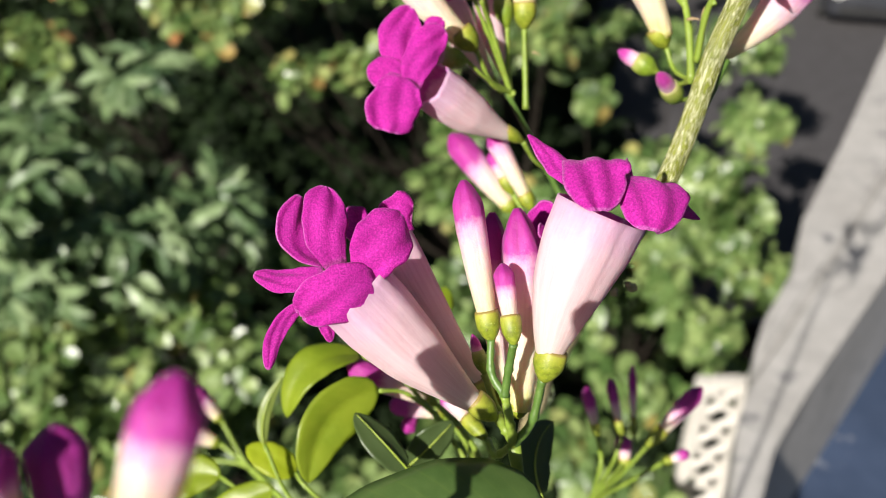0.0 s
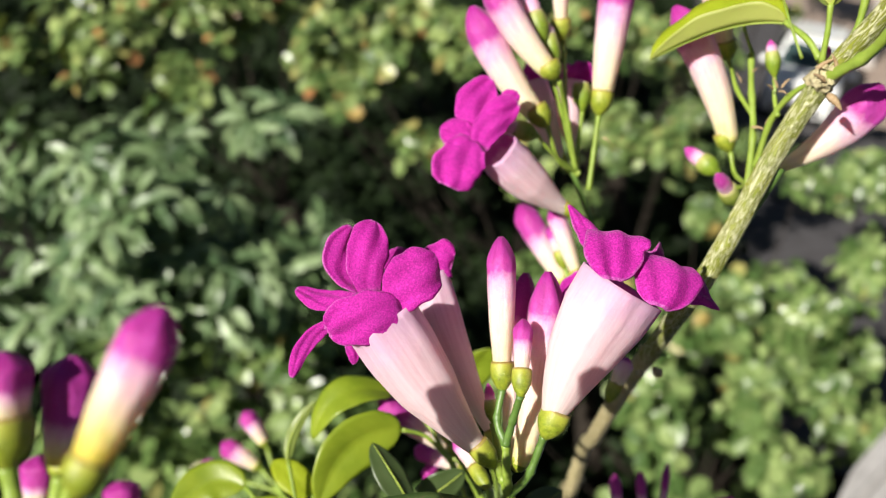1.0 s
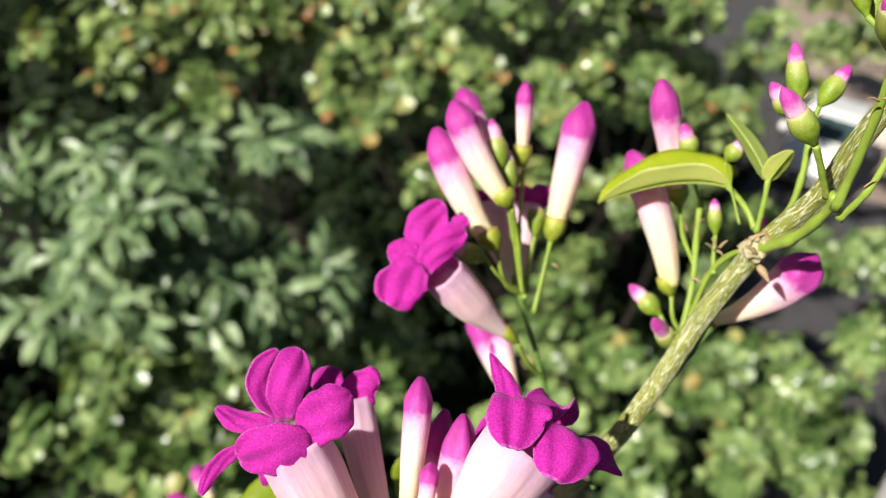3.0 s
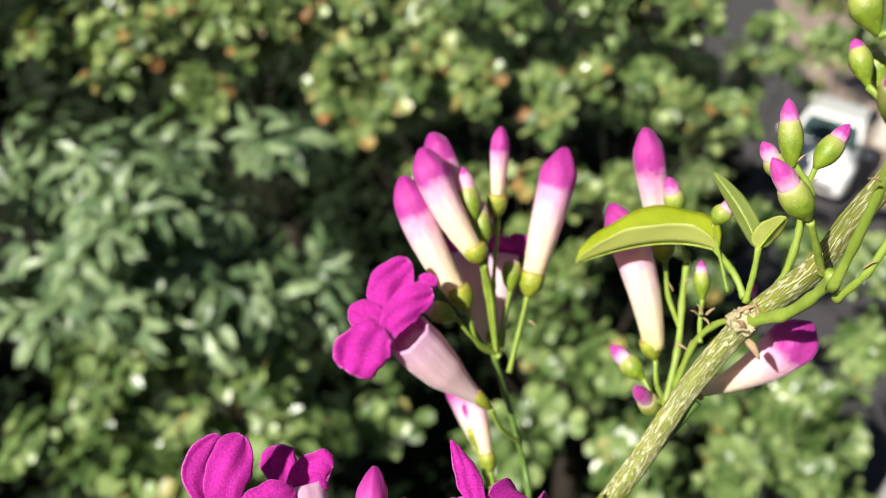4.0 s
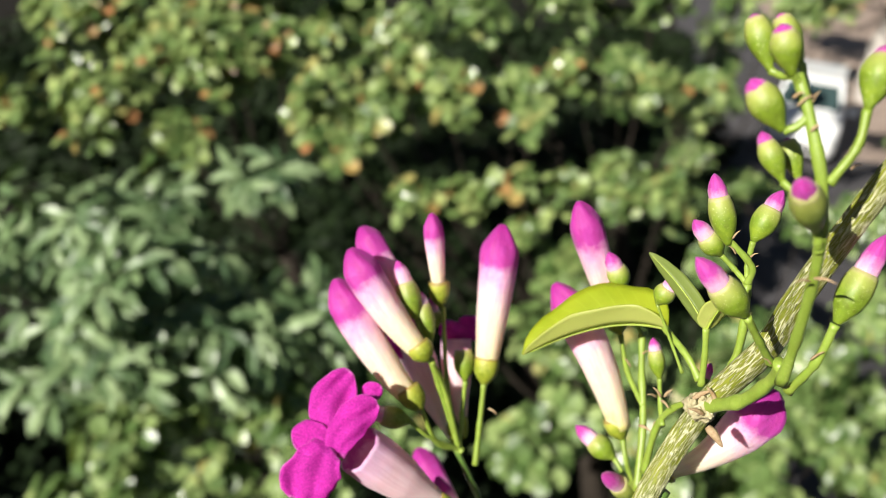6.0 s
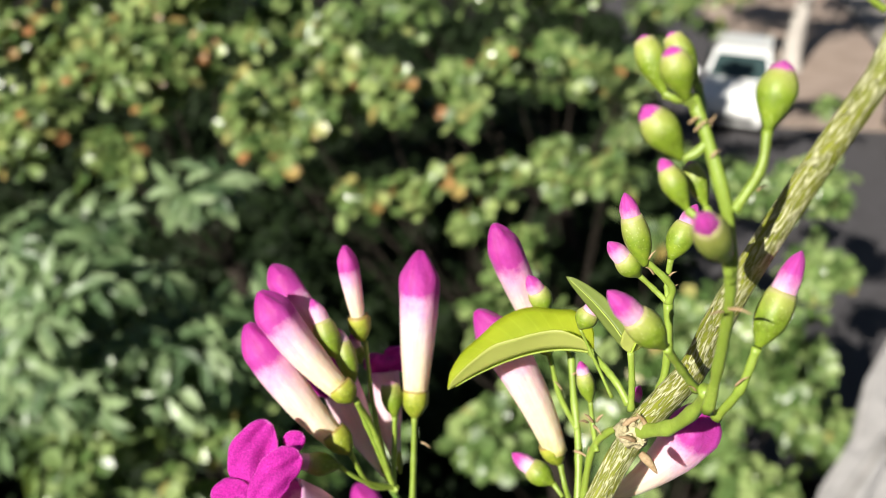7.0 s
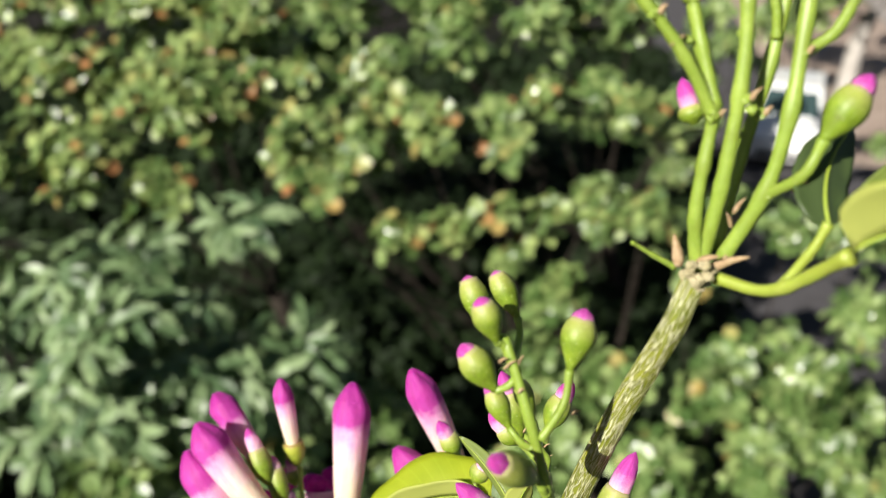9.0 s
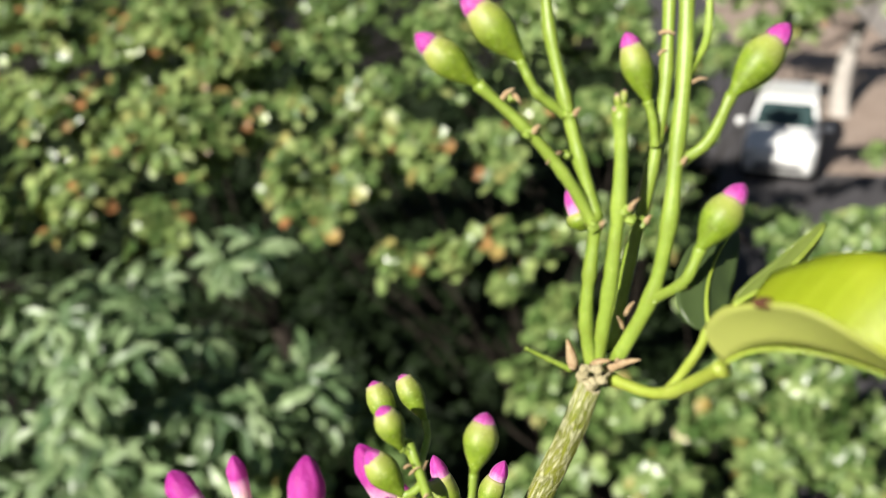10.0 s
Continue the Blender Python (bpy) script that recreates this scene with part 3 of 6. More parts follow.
def leaf(vine, base, mid, tip, width, side_to, fold, material, near=1.0, spot=None):
    b, m, t = cmv(base), cmv(mid), cmv(tip)
    ctrl = 2 * m - 0.5 * (b + t)
    rows, cols = 25, 11
    s = np.linspace(0, 1, rows)[:, None]
    spine = (1 - s) ** 2 * b + 2 * s * (1 - s) * ctrl + s**2 * t
    tan = unit(np.gradient(spine, axis=0))
    side = unit(cmv(side_to) - m)
    side = unit(side - tan * (tan @ side)[:, None])
    up = np.cross(tan, side)
    q = np.linspace(-1, 1, cols)
    prof = np.interp(s[:, 0], [0, 0.025, 0.08, 0.2, 0.42, 0.65, 0.85, 0.95, 1], [0.05, 0.32, 0.60, 0.88, 1.0, 0.93, 0.62, 0.34, 0.04]) * width / 200
    ph = (b[0] * 8000) % 6.28
    lift = np.abs(q)[None] * math.sin(fold) - 0.18 * q[None] ** 2 + 0.04 * np.sin(14 * s + 2 * q[None] + ph) * np.abs(q)[None]
    out = q[None] * math.cos(fold)
    lop = np.where(q < 0, near, 1.0)[None]
    lift, out = lift * lop, out * lop
    grid = spine[:, None] + side[:, None] * (out * prof[:, None])[..., None] + up[:, None] * (lift * prof[:, None])[..., None]
    v, f = sheet(grid, 0.0005)
    al, ac = (s * np.ones((1, cols))).ravel(), (q[None] * np.ones_like(s)).ravel()
    ob = mesh_object("leaf", v, f, material, vine, "glossy green oval leaf, yellow where light comes through", values={"along": np.r_[al, al], "across": np.r_[ac, ac], "under": np.r_[ac * 0, ac * 0 + 1]})
    if spot:
        at, d = grid[spot], np.cross(grid[spot[0] + 1, spot[1]] - grid[spot], grid[spot[0], spot[1] + 1] - grid[spot])
        bm = bmesh.new()
        bmesh.ops.create_icosphere(bm, subdivisions=2, radius=0.0014)
        for p in bm.verts:
            p.co *= 1 + 0.35 * noise.noise(p.co * 900)
        bmesh.ops.transform(bm, verts=bm.verts, matrix=Matrix.Translation(at) @ Vector(d).to_track_quat('Z', 'Y').to_matrix().to_4x4() @ Matrix.Diagonal((1.6, 0.8, 0.3, 1)))
        part("brown_spot", bm, SPOT, ob, "dry brown spot")
    rib = spine[:-1] - up[:-1] * 0.0004
    rv, rf, ra, rk = round_body(rib, np.linspace(0.0005, 0.0002, rows - 1), 8)
    mesh_object("midrib", rv, rf, MIDRIB, ob, values={"around": ra, "tone": rk * 0})
    return ob


# ---- ground, road and pavement ----
def slab(name, outline, z0, z1, mat, label, bevel=0.0):
    bm = bmesh.new()
    prism(bm, outline, z0, z1, bevel)
    return tagged(part(name, bm, mat, None), label, name.split("_")[0], kind="structure")


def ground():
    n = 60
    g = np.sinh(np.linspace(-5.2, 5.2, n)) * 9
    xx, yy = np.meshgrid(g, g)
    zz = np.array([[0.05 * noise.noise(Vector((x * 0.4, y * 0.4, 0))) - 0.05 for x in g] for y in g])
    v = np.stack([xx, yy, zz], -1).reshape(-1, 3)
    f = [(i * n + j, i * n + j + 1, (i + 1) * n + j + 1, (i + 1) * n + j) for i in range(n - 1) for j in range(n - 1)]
    ob = mesh_object("ground", v, f, SHADED_SOIL)
    return tagged(ob, "bare earth under the trees, their shade put into its near-black colour", "ground", kind="structure")


ground()
slab("road", [(2.6, 8), (9, 8), (14, 60), (3.6, 60)], -0.3, 0.03, ASPHALT, "grey asphalt road partly in shade")
slab("pavement", [(9.02, 8), (11.5, 8), (19, 60), (14.03, 60)], -0.3, 0.15, PAVING, "light paved footway with a kerb")
slab("pavement_strip", [(5.9, 19.5), (9.6, 19.5), (13.2, 46), (6.6, 46)], -0.2, 0.036, TERRACOTTA, "sunlit reddish paving beside the road")

# ---- lower roof with its parapet ----
# deck coloured as if in shade with flecks of sun
slab("roof_deck", [(5.66, 7.74), (2.37, 3.83), (1.68, 3.01), (1.41, 2.66), (1.28, 2.41), (0.34, 0.60), (9.00, 0.60), (9.00, 7.74)], 2.0, 2.3, SHADED_ROOFING, "roof deck with its blue shade and pale sunflecks put into the colour")
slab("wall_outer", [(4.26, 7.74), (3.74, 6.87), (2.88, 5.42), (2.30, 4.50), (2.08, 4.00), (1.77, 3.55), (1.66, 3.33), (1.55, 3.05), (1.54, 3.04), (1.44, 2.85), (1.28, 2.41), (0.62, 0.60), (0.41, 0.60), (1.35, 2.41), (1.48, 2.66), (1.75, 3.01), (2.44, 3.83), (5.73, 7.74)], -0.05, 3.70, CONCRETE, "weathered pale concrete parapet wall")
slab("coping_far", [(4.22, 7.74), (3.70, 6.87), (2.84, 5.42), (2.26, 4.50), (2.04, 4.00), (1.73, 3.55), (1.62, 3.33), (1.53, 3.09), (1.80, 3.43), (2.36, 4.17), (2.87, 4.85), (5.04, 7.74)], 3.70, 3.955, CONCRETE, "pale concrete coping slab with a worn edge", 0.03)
slab("coping_near", [(5.05, 7.74), (2.876, 4.842), (2.366, 4.162), (1.806, 3.422), (1.515, 3.055), (1.40, 2.85), (1.24, 2.41), (0.58, 0.60), (0.44, 0.60), (1.38, 2.41), (1.51, 2.66), (1.78, 3.01), (2.47, 3.83), (5.76, 7.74)], 3.70, 3.94, CONCRETE, "pale concrete coping slab with dark stains and painted shadow dapples", 0.012)


def lattice_screen(x, y, top):
    """A white openwork screen of two columns of rounded bars."""
    root = tagged(new("lattice_screen"), "white openwork lattice screen beside the parapet", "screen")
    root.location = (x, y, 0)
    for n, (x0, x1, z0, z1) in enumerate(((0, 0.07, 0, top), (0.25, 0.31, 0, top), (0.07, 0.25, top - 0.07, top), (0.07, 0.25, 0, 0.2))):
        bm = bmesh.new()
        box(bm, x0, x1, -0.04, 0.04, z0, z1, 0.012)
        part("frame_bar", bm, WHITE_PAINT, root)
    for k in range(14):
        z = top - 0.12 - k * 0.11
        for c in (0, 1):
            bm = bmesh.new()
            bmesh.ops.create_cone(bm, cap_ends=True, segments=12, radius1=0.024, radius2=0.024, depth=0.15)
            lean = 0.9 if (k + c) % 2 else -0.9
            bmesh.ops.transform(bm, verts=bm.verts, matrix=Matrix.Translation((0.115 + 0.09 * c, 0, z)) @ Matrix.Rotation(lean, 4, 'Y'))
            part("lattice_bar", bm, WHITE_PAINT, root)
    return root


lattice_screen(1.36, 3.34, 3.70)


# ---- parked car ----
def car(x, y, turn, paint, label):
    root = tagged(new("parked_car"), label, "car")
    root.location, root.rotation_euler, root.scale = (x, y, 0.03), (0, 0, turn), (0.93, 0.9, 0.93)
    # cross sections along the length, nose at -y
    stations = [(-2.0, 0.62, 0.34, 0.72), (-1.92, 0.76, 0.26, 0.84), (-1.5, 0.84, 0.24, 0.98), (-0.95, 0.85, 0.24, 1.06), (-0.88, 0.85, 0.24, 1.07), (-0.2, 0.85, 0.24, 1.05), (1.2, 0.85, 0.24, 1.05), (1.85, 0.84, 0.26, 1.02), (1.95, 0.78, 0.32, 0.92)]
    v, f = [], []
    for (yy, hw, z0, z1) in stations:
        for px, pz in ((-1, 0.08), (-1, 0.6), (-0.97, 0.88), (-0.88, 1), (0.88, 1), (0.97, 0.88), (1, 0.6), (1, 0.08), (0.92, 0), (-0.92, 0)):
            v.append((px * hw, yy, z0 + pz * (z1 - z0)))
    m = 10
    f = [(i * m + j, i * m + (j + 1) % m, (i + 1) * m + (j + 1) % m, (i + 1) * m + j) for i in range(len(stations) - 1) for j in range(m)]
    f += [tuple(range(m))[::-1], tuple(range((len(stations) - 1) * m, len(stations) * m))]
    mesh_object("body", v, f, paint, root)
    cab = [(-0.92, 0.80, 1.05), (-0.20, 0.66, 1.56), (0.1, 0.66, 1.62), (1.5, 0.66, 1.60), (1.9, 0.76, 1.04)]
    v = [(sx * hw, yy, zz) for yy, hw, zz in cab for sx in (-1, 1)]
    v += [(sx * 0.80, yy, 1.0) for yy in (-0.9, 1.88) for sx in (-1, 1)]
    f = [(0, 1, 3, 2), (2, 3, 5, 4), (4, 5, 7, 6), (6, 7, 9, 8), (0, 2, 4, 6, 8, 12, 10), (1, 11, 13, 9, 7, 5, 3), (10, 11, 1, 0), (12, 8, 9, 13), (10, 12, 13, 11)]
    cabin = mesh_object("cabin", v, f, paint, root, smooth=False)
    mesh_object("windscreen", [(-0.70, -0.87, 1.10), (0.70, -0.87, 1.10), (0.58, -0.27, 1.525), (-0.58, -0.27, 1.525), (-0.70, -0.865, 1.09), (0.70, -0.865, 1.09), (0.58, -0.26, 1.515), (-0.58, -0.26, 1.515)], [(0, 1, 2, 3), (7, 6, 5, 4), (0, 4, 5, 1), (1, 5, 6, 2), (2, 6, 7, 3), (3, 7, 4, 0)], GLASS, cabin, "dark tinted windscreen", smooth=False)
    for sx in (-1, 1):
        bm = bmesh.new()
        prism(bm, [(-0.55, 1.10), (1.45, 1.10), (1.25, 1.50), (-0.12, 1.50)], 0, 0.012)
        bmesh.ops.transform(bm, verts=bm.verts, matrix=Matrix(((0, 0, sx, sx * 0.775), (1, 0, 0, 0), (0, 1, 0, 0), (0, 0, 0, 1))) @ Matrix.Rotation(0, 4, 'X'))
        part("side_window", bm, GLASS, cabin)
        bm = bmesh.new()
        bmesh.ops.create_uvsphere(bm, u_segments=14, v_segments=10, radius=0.14, matrix=Matrix.Translation((sx * 1.0, -0.72, 1.10)) @ Matrix.Diagonal((0.9, 0.5, 0.75, 1)))
        part("wing_mirror", bm, paint, root)
        bm = bmesh.new()
        bmesh.ops.create_uvsphere(bm, u_segments=14, v_segments=10, radius=0.15, matrix=Matrix.Translation((sx * 0.60, -1.93, 0.74)) @ Matrix.Diagonal((1.1, 0.5, 0.7, 1)))
        part("headlight", bm, LAMP, root)
        for yy in (-1.25, 1.2):
            bm = bmesh.new()
            bmesh.ops.create_cone(bm, cap_ends=True, segments=24, radius1=0.30, radius2=0.30, depth=0.2, matrix=Matrix.Translation((sx * 0.77, yy, 0.30)) @ Matrix.Rotation(radians(90), 4, 'Y'))
            bmesh.ops.bevel(bm, geom=bm.edges[:], offset=0.02, segments=2, affect='EDGES')
            wh = part("wheel", bm, RUBBER, root)
            bm = bmesh.new()
            bmesh.ops.create_cone(bm, cap_ends=True, segments=20, radius1=0.19, radius2=0.16, depth=0.03, matrix=Matrix.Translation((sx * 0.88, yy, 0.30)) @ Matrix.Rotation(radians(90) * sx, 4, 'Y'))
            part("rim", bm, CHROME, wh)
    bm = bmesh.new()
    box(bm, -0.55, 0.55, -2.02, -1.94, 0.36, 0.52, 0.02)
    part("grille", bm, RUBBER, root, "dark lower grille")
    return root


car(5.30, 20.5, radians(-15), CAR_PAINT, "white compact van parked at the roadside")
car(9.05, 18.70, radians(-15), DARK_PAINT, "dark grey car parked on the road")


# ---- trees ----
def leaf_shape(kind):
    """One leaf of unit length along +y: places and faces."""
    if kind == "round":
        return np.array([(0, 0, 0), (0.30, 0.32, 0.07), (0.40, 0.66, 0.05), (0.2, 0.95, -0.02), (-0.2, 0.95, -0.02), (-0.40, 0.66, 0.05), (-0.30, 0.32, 0.07), (0, 0.5, -0.02)], float), [(0, 1, 7), (1, 2, 7), (2, 3, 7), (3, 4, 7), (4, 5, 7), (5, 6, 7), (6, 0, 7)]
    return np.array([(0, 0, 0), (0.09, 0.22, 0.02), (0.17, 0.45, 0.03), (0.10, 0.55, 0.01), (0.15, 0.78, -0.04), (0, 1.08, -0.20), (-0.15, 0.78, -0.04), (-0.10, 0.55, 0.01), (-0.17, 0.45, 0.03), (-0.09, 0.22, 0.02), (0, 0.55, -0.02)], float), [(k, k + 1, 10) for k in range(9)] + [(9, 0, 10)]


def foliage(clumps, size, kind, per, rs, flat, deep=0.5, gaps=None):
    """Leaves of many clumps as one mesh: rosettes whose leaves fan out round their twig ends, with level gaps between the boughs."""
    shape, tri = leaf_shape(kind)
    at, face = [], []
    for cx, cy, cz, r in clumps:
        for share, drop, spread in ((1.0, 0.0, 0.9), (deep, 0.7, 0.85)):
            n = int(per * share * (r / 0.35) ** 2) + 4
            d = unit(rs.normal(size=(n, 3)))
            d[:, 2] = np.where(d[:, 2] < -0.25, -d[:, 2], d[:, 2])
            lump = 1 + 0.3 * np.sin(d @ rs.normal(size=3) * 5 + rs.uniform(0, 6))
            at.append(np.array([cx, cy, cz - drop * r]) + d * (r * spread * rs.uniform(0.4, 1.05, n) * lump)[:, None] * np.array([1, 1, flat]))
            face.append(unit(d * np.array([0.7, 0.7, 0.3]) + np.array([-0.25, -0.3, 0.75]) + rs.normal(size=(n, 3)) * 0.42))
    at, face = np.vstack(at), np.vstack(face)
    if gaps is not None:
        wide, low = gaps
        open_air = np.array([noise.noise(Vector((p[0] / wide, p[1] / wide, p[2] / wide * 2.6))) for p in at])
        stay = open_air > low + rs.uniform(-0.06, 0.06, len(at))
        at, face = at[stay], face[stay]
    x = unit(np.cross(face, (0.3, 0.8, 0.2)))
    y = np.cross(face, x)
    blades = 8 if kind == "finger" else 5
    droop = np.array([0.12, -0.18, -0.38]) if kind == "finger" else np.zeros(3)
    n = len(at)
    a = rs.uniform(0, 6.28, (n, 1)) + np.arange(blades) * 6.283 / blades + rs.uniform(-0.35, 0.35, (n, blades))
    way = unit(np.cos(a)[..., None] * x[:, None] + np.sin(a)[..., None] * y[:, None] + face[:, None] * rs.uniform(-0.45, 0.35, (n, blades))[..., None] + droop)
    across = unit(np.cross(way, face[:, None]))
    nrm = np.cross(across, way)
    k = size * rs.uniform(0.65, 1.2, (n, blades))
    p = at[:, None] + way * (0.15 * size)
    v = p[:, :, None] + k[..., None, None] * (shape[:, 0, None] * across[:, :, None] + shape[:, 1, None] * way[:, :, None] + shape[:, 2, None] * nrm[:, :, None])
    m = len(shape)
    keep = (rs.uniform(size=(n, blades)) < 0.85).ravel()
    v = v.reshape(-1, m, 3)[keep]
    f = (np.arange(len(v))[:, None, None] * m + np.array(tri)[None]).reshape(-1, 3)
    return v.reshape(-1, 3), f.tolist()


def tree(root_at, clumps, size, kind, per, mat, label, seed, flat=0.55, girth=0.12, forked=None, gaps=(0.33, -0.14)):
    rs = np.random.RandomState(seed)
    root = tagged(new("tree"), label, "tree", "trees below the vine")
    root.location = root_at
    o = np.array(root_at)
    cl = [(x - o[0], y - o[1], z - o[2], r) for x, y, z, r in clumps]
    v, f = foliage(cl, size, kind, per, rs, flat, 0.12, gaps)
    mesh_object("crown", v, f, mat, root, smooth=False)
    mid = np.mean([c[:3] for c in cl], axis=0)
    fork = np.array([mid[0] * 0.35, mid[1] * 0.35, max(0.8, min(c[2] for c in cl) * 0.55)])
    if forked is not None:
        fork = np.array(forked) - o
    tv, tf, _, _ = round_body(spline([(0, 0, -0.1), fork * np.array([0.3, 0.5, 0.5]), fork], 14), np.linspace(girth * 1.35, girth * 0.8, 14), 12, lambda s, a: 1 + 0.08 * np.sin(3 * a + 9 * s))
    mesh_object("trunk", tv, tf, PALE_TRUNK if forked is not None else SHADED_TRUNK, root)
    for cx, cy, cz, r in cl:
        e = np.array([cx, cy, cz - 0.15])
        m = fork * 0.5 + e * 0.5 + np.array([0, 0, -0.12 * np.linalg.norm(e - fork)])
        lv, lf, _, _ = round_body(spline([fork * 0.98, m, e], 10), np.linspace(girth * 0.15, 0.005, 10), 8)
        mesh_object("limb", lv, lf, SHADED_TRUNK, root)
    return root


FINGER_A = [(-3.08, 4.46, 4.27, 0.54), (-2.31, 4.19, 4.42, 0.43), (-2.95, 4.09, 3.58, 0.32), (-1.79, 4.42, 3.85, 0.40), (-2.01, 5.27, 4.61, 0.29), (-2.69, 5.21, 4.27, 0.36), (-1.42, 4.74, 3.93, 0.26), (-2.48, 4.08, 4.05, 0.34), (-3.60, 4.02, 3.62, 0.30), (-2.04, 4.14, 4.04, 0.31)]
ORANGE_B = [(-4.60, 6.49, 4.37, 0.25), (-3.78, 6.44, 4.49, 0.39), (-3.04, 6.17, 4.43, 0.25), (-2.98, 6.98, 4.83, 0.40), (-3.56, 7.21, 4.77, 0.46), (-4.00, 11.43, 5.25, 0.60), (-4.88, 11.38, 5.40, 0.60), (-5.51, 9.01, 5.31, 0.81), (-4.20, 8.95, 5.27, 0.68), (-3.08, 8.69, 5.09, 0.54), (-3.21, 7.45, 4.88, 0.47), (-4.44, 7.32, 4.96, 0.58)]
TIER_C = [(-1.93, 6.57, 4.85, 0.31), (-1.51, 6.79, 4.73, 0.30), (-1.07, 7.13, 4.81, 0.32), (-0.51, 7.41, 4.74, 0.31), (0.04, 7.95, 4.73, 0.36), (0.76, 8.52, 4.53, 0.35), (1.28, 9.07, 4.34, 0.31), (-2.63, 7.41, 4.89, 0.32), (-2.26, 7.90, 4.85, 0.33), (-1.79, 8.19, 4.81, 0.30), (-1.76, 6.36, 4.50, 0.24), (-2.03, 6.40, 4.61, 0.20), (-1.53, 6.61, 4.70, 0.22), (-1.29, 7.31, 4.89, 0.22), (-0.30, 7.12, 4.58, 0.17), (-0.95, 6.98, 4.65, 0.16)]
TIER_E = [(-1.06, 5.92, 4.28, 0.20), (-0.71, 6.17, 4.23, 0.19), (-0.34, 6.36, 4.26, 0.19), (0.06, 6.51, 4.23, 0.21), (0.51, 6.59, 4.24, 0.23), (0.87, 6.63, 4.21, 0.21), (-1.66, 6.35, 4.60, 0.17), (0.41, 6.63, 4.41, 0.18), (0.85, 6.71, 4.28, 0.12), (-0.17, 6.12, 4.00, 0.14), (0.23, 6.07, 3.86, 0.16)]
ROUND_D = [(-2.72, 3.50, 3.07, 0.26), (-2.47, 3.89, 3.09, 0.22), (-2.21, 4.23, 3.42, 0.30), (-1.88, 3.87, 3.11, 0.32), (-1.57, 4.38, 3.31, 0.27), (-1.14, 4.21, 3.10, 0.30), (-0.79, 4.59, 3.08, 0.26), (-1.07, 5.10, 3.22, 0.22), (-1.35, 3.86, 2.95, 0.32), (-2.42, 3.86, 3.46, 0.24), (-2.00, 3.37, 3.13, 0.38), (-1.46, 3.39, 3.15, 0.35), (-1.14, 3.87, 3.31, 0.31), (-0.72, 3.33, 3.08, 0.35), (0.12, 3.42, 2.87, 0.36), (-1.40, 2.87, 2.79, 0.39), (-0.41, 2.87, 2.79, 0.39)]
ROUND_F = [(0.05, 5.51, 3.46, 0.30), (0.61, 5.55, 3.38, 0.30), (0.34, 5.08, 3.24, 0.30), (0.94, 5.07, 3.07, 0.32), (1.37, 5.67, 3.20, 0.32), (1.66, 5.26, 2.81, 0.33), (2.06, 6.45, 3.16, 0.31), (2.66, 6.59, 2.64, 0.35), (2.98, 7.41, 3.00, 0.32), (2.73, 6.06, 2.30, 0.35), (0.02, 4.70, 3.05, 0.31), (1.26, 6.82, 3.62, 0.26), (0.15, 6.22, 3.68, 0.24), (3.19, 8.59, 3.39, 0.36), (2.35, 8.10, 3.56, 0.24), (0.95, 4.58, 3.10, 0.31), (1.17, 3.98, 2.96, 0.29), (1.85, 4.64, 2.84, 0.29), (0.72, 3.50, 2.97, 0.33), (1.82, 4.03, 3.01, 0.16), (1.08, 3.18, 2.87, 0.35), (2.24, 6.12, 3.20, 0.28), (1.97, 5.82, 3.11, 0.28), (1.79, 5.60, 2.95, 0.28), (2.30, 5.70, 2.85, 0.28), (1.60, 6.13, 3.32, 0.24)]
FAR_G = [(-1.13, 9.57, 4.85, 0.36), (-0.22, 10.82, 4.78, 0.39), (0.87, 11.54, 4.75, 0.44), (1.94, 12.24, 4.67, 0.30), (2.86, 12.91, 4.61, 0.28), (-0.07, 12.65, 4.92, 0.76), (-1.62, 11.75, 4.74, 0.73), (-2.78, 10.44, 4.78, 0.61), (-3.90, 9.71, 4.78, 0.64), (4.09, 15.27, 4.37, 0.49), (1.05, 13.70, 4.66, 0.45), (2.64, 14.02, 5.18, 0.53), (8.75, 27.45, 3.37, 0.87), (0.18, 13.38, 4.57, 0.83), (-1.34, 12.09, 4.67, 0.76), (-2.60, 11.52, 5.01, 0.66), (-1.68, 8.53, 4.87, 0.30), (-2.34, 9.14, 4.84, 0.30), (-3.29, 8.58, 4.83, 0.28), (0.52, 9.63, 4.42, 0.25), (1.60, 10.24, 4.09, 0.25)]
NEAR_CAR = [(1.97, 14.78, 2.29, 0.53), (2.35, 15.61, 2.75, 0.50), (1.96, 13.50, 1.97, 0.45), (2.51, 16.39, 3.16, 0.51), (3.26, 17.08, 3.21, 0.37), (3.96, 18.00, 2.60, 0.27), (6.33, 17.20, 1.38, 0.27), (3.42, 12.51, 1.81, 0.38), (3.86, 11.55, 1.99, 0.39), (2.67, 12.47, 1.94, 0.38), (4.37, 11.07, 2.03, 0.33)]
STREET_H = [(5.81, 23.24, 2.48, 0.64), (5.34, 24.14, 2.15, 0.66), (6.89, 23.93, 3.59, 0.85), (8.52, 25.12, 3.26, 1.03), (5.28, 24.90, 3.75, 1.33), (6.63, 24.69, 2.91, 0.59)]

tree((-1.9, 5.6, -0.05), FINGER_A, 0.23, "finger", 34, FINGER_LEAF, "shrubby tree with grey-green fingered leaves", 1, 0.7, gaps=(0.5, -0.16))
tree((-2.2, 8.0, -0.05), ORANGE_B, 0.135, "round", 66, TIER_LEAF, "tree with yellow-green leaves and rusty tips", 2, 0.6, gaps=(0.33, -0.3))
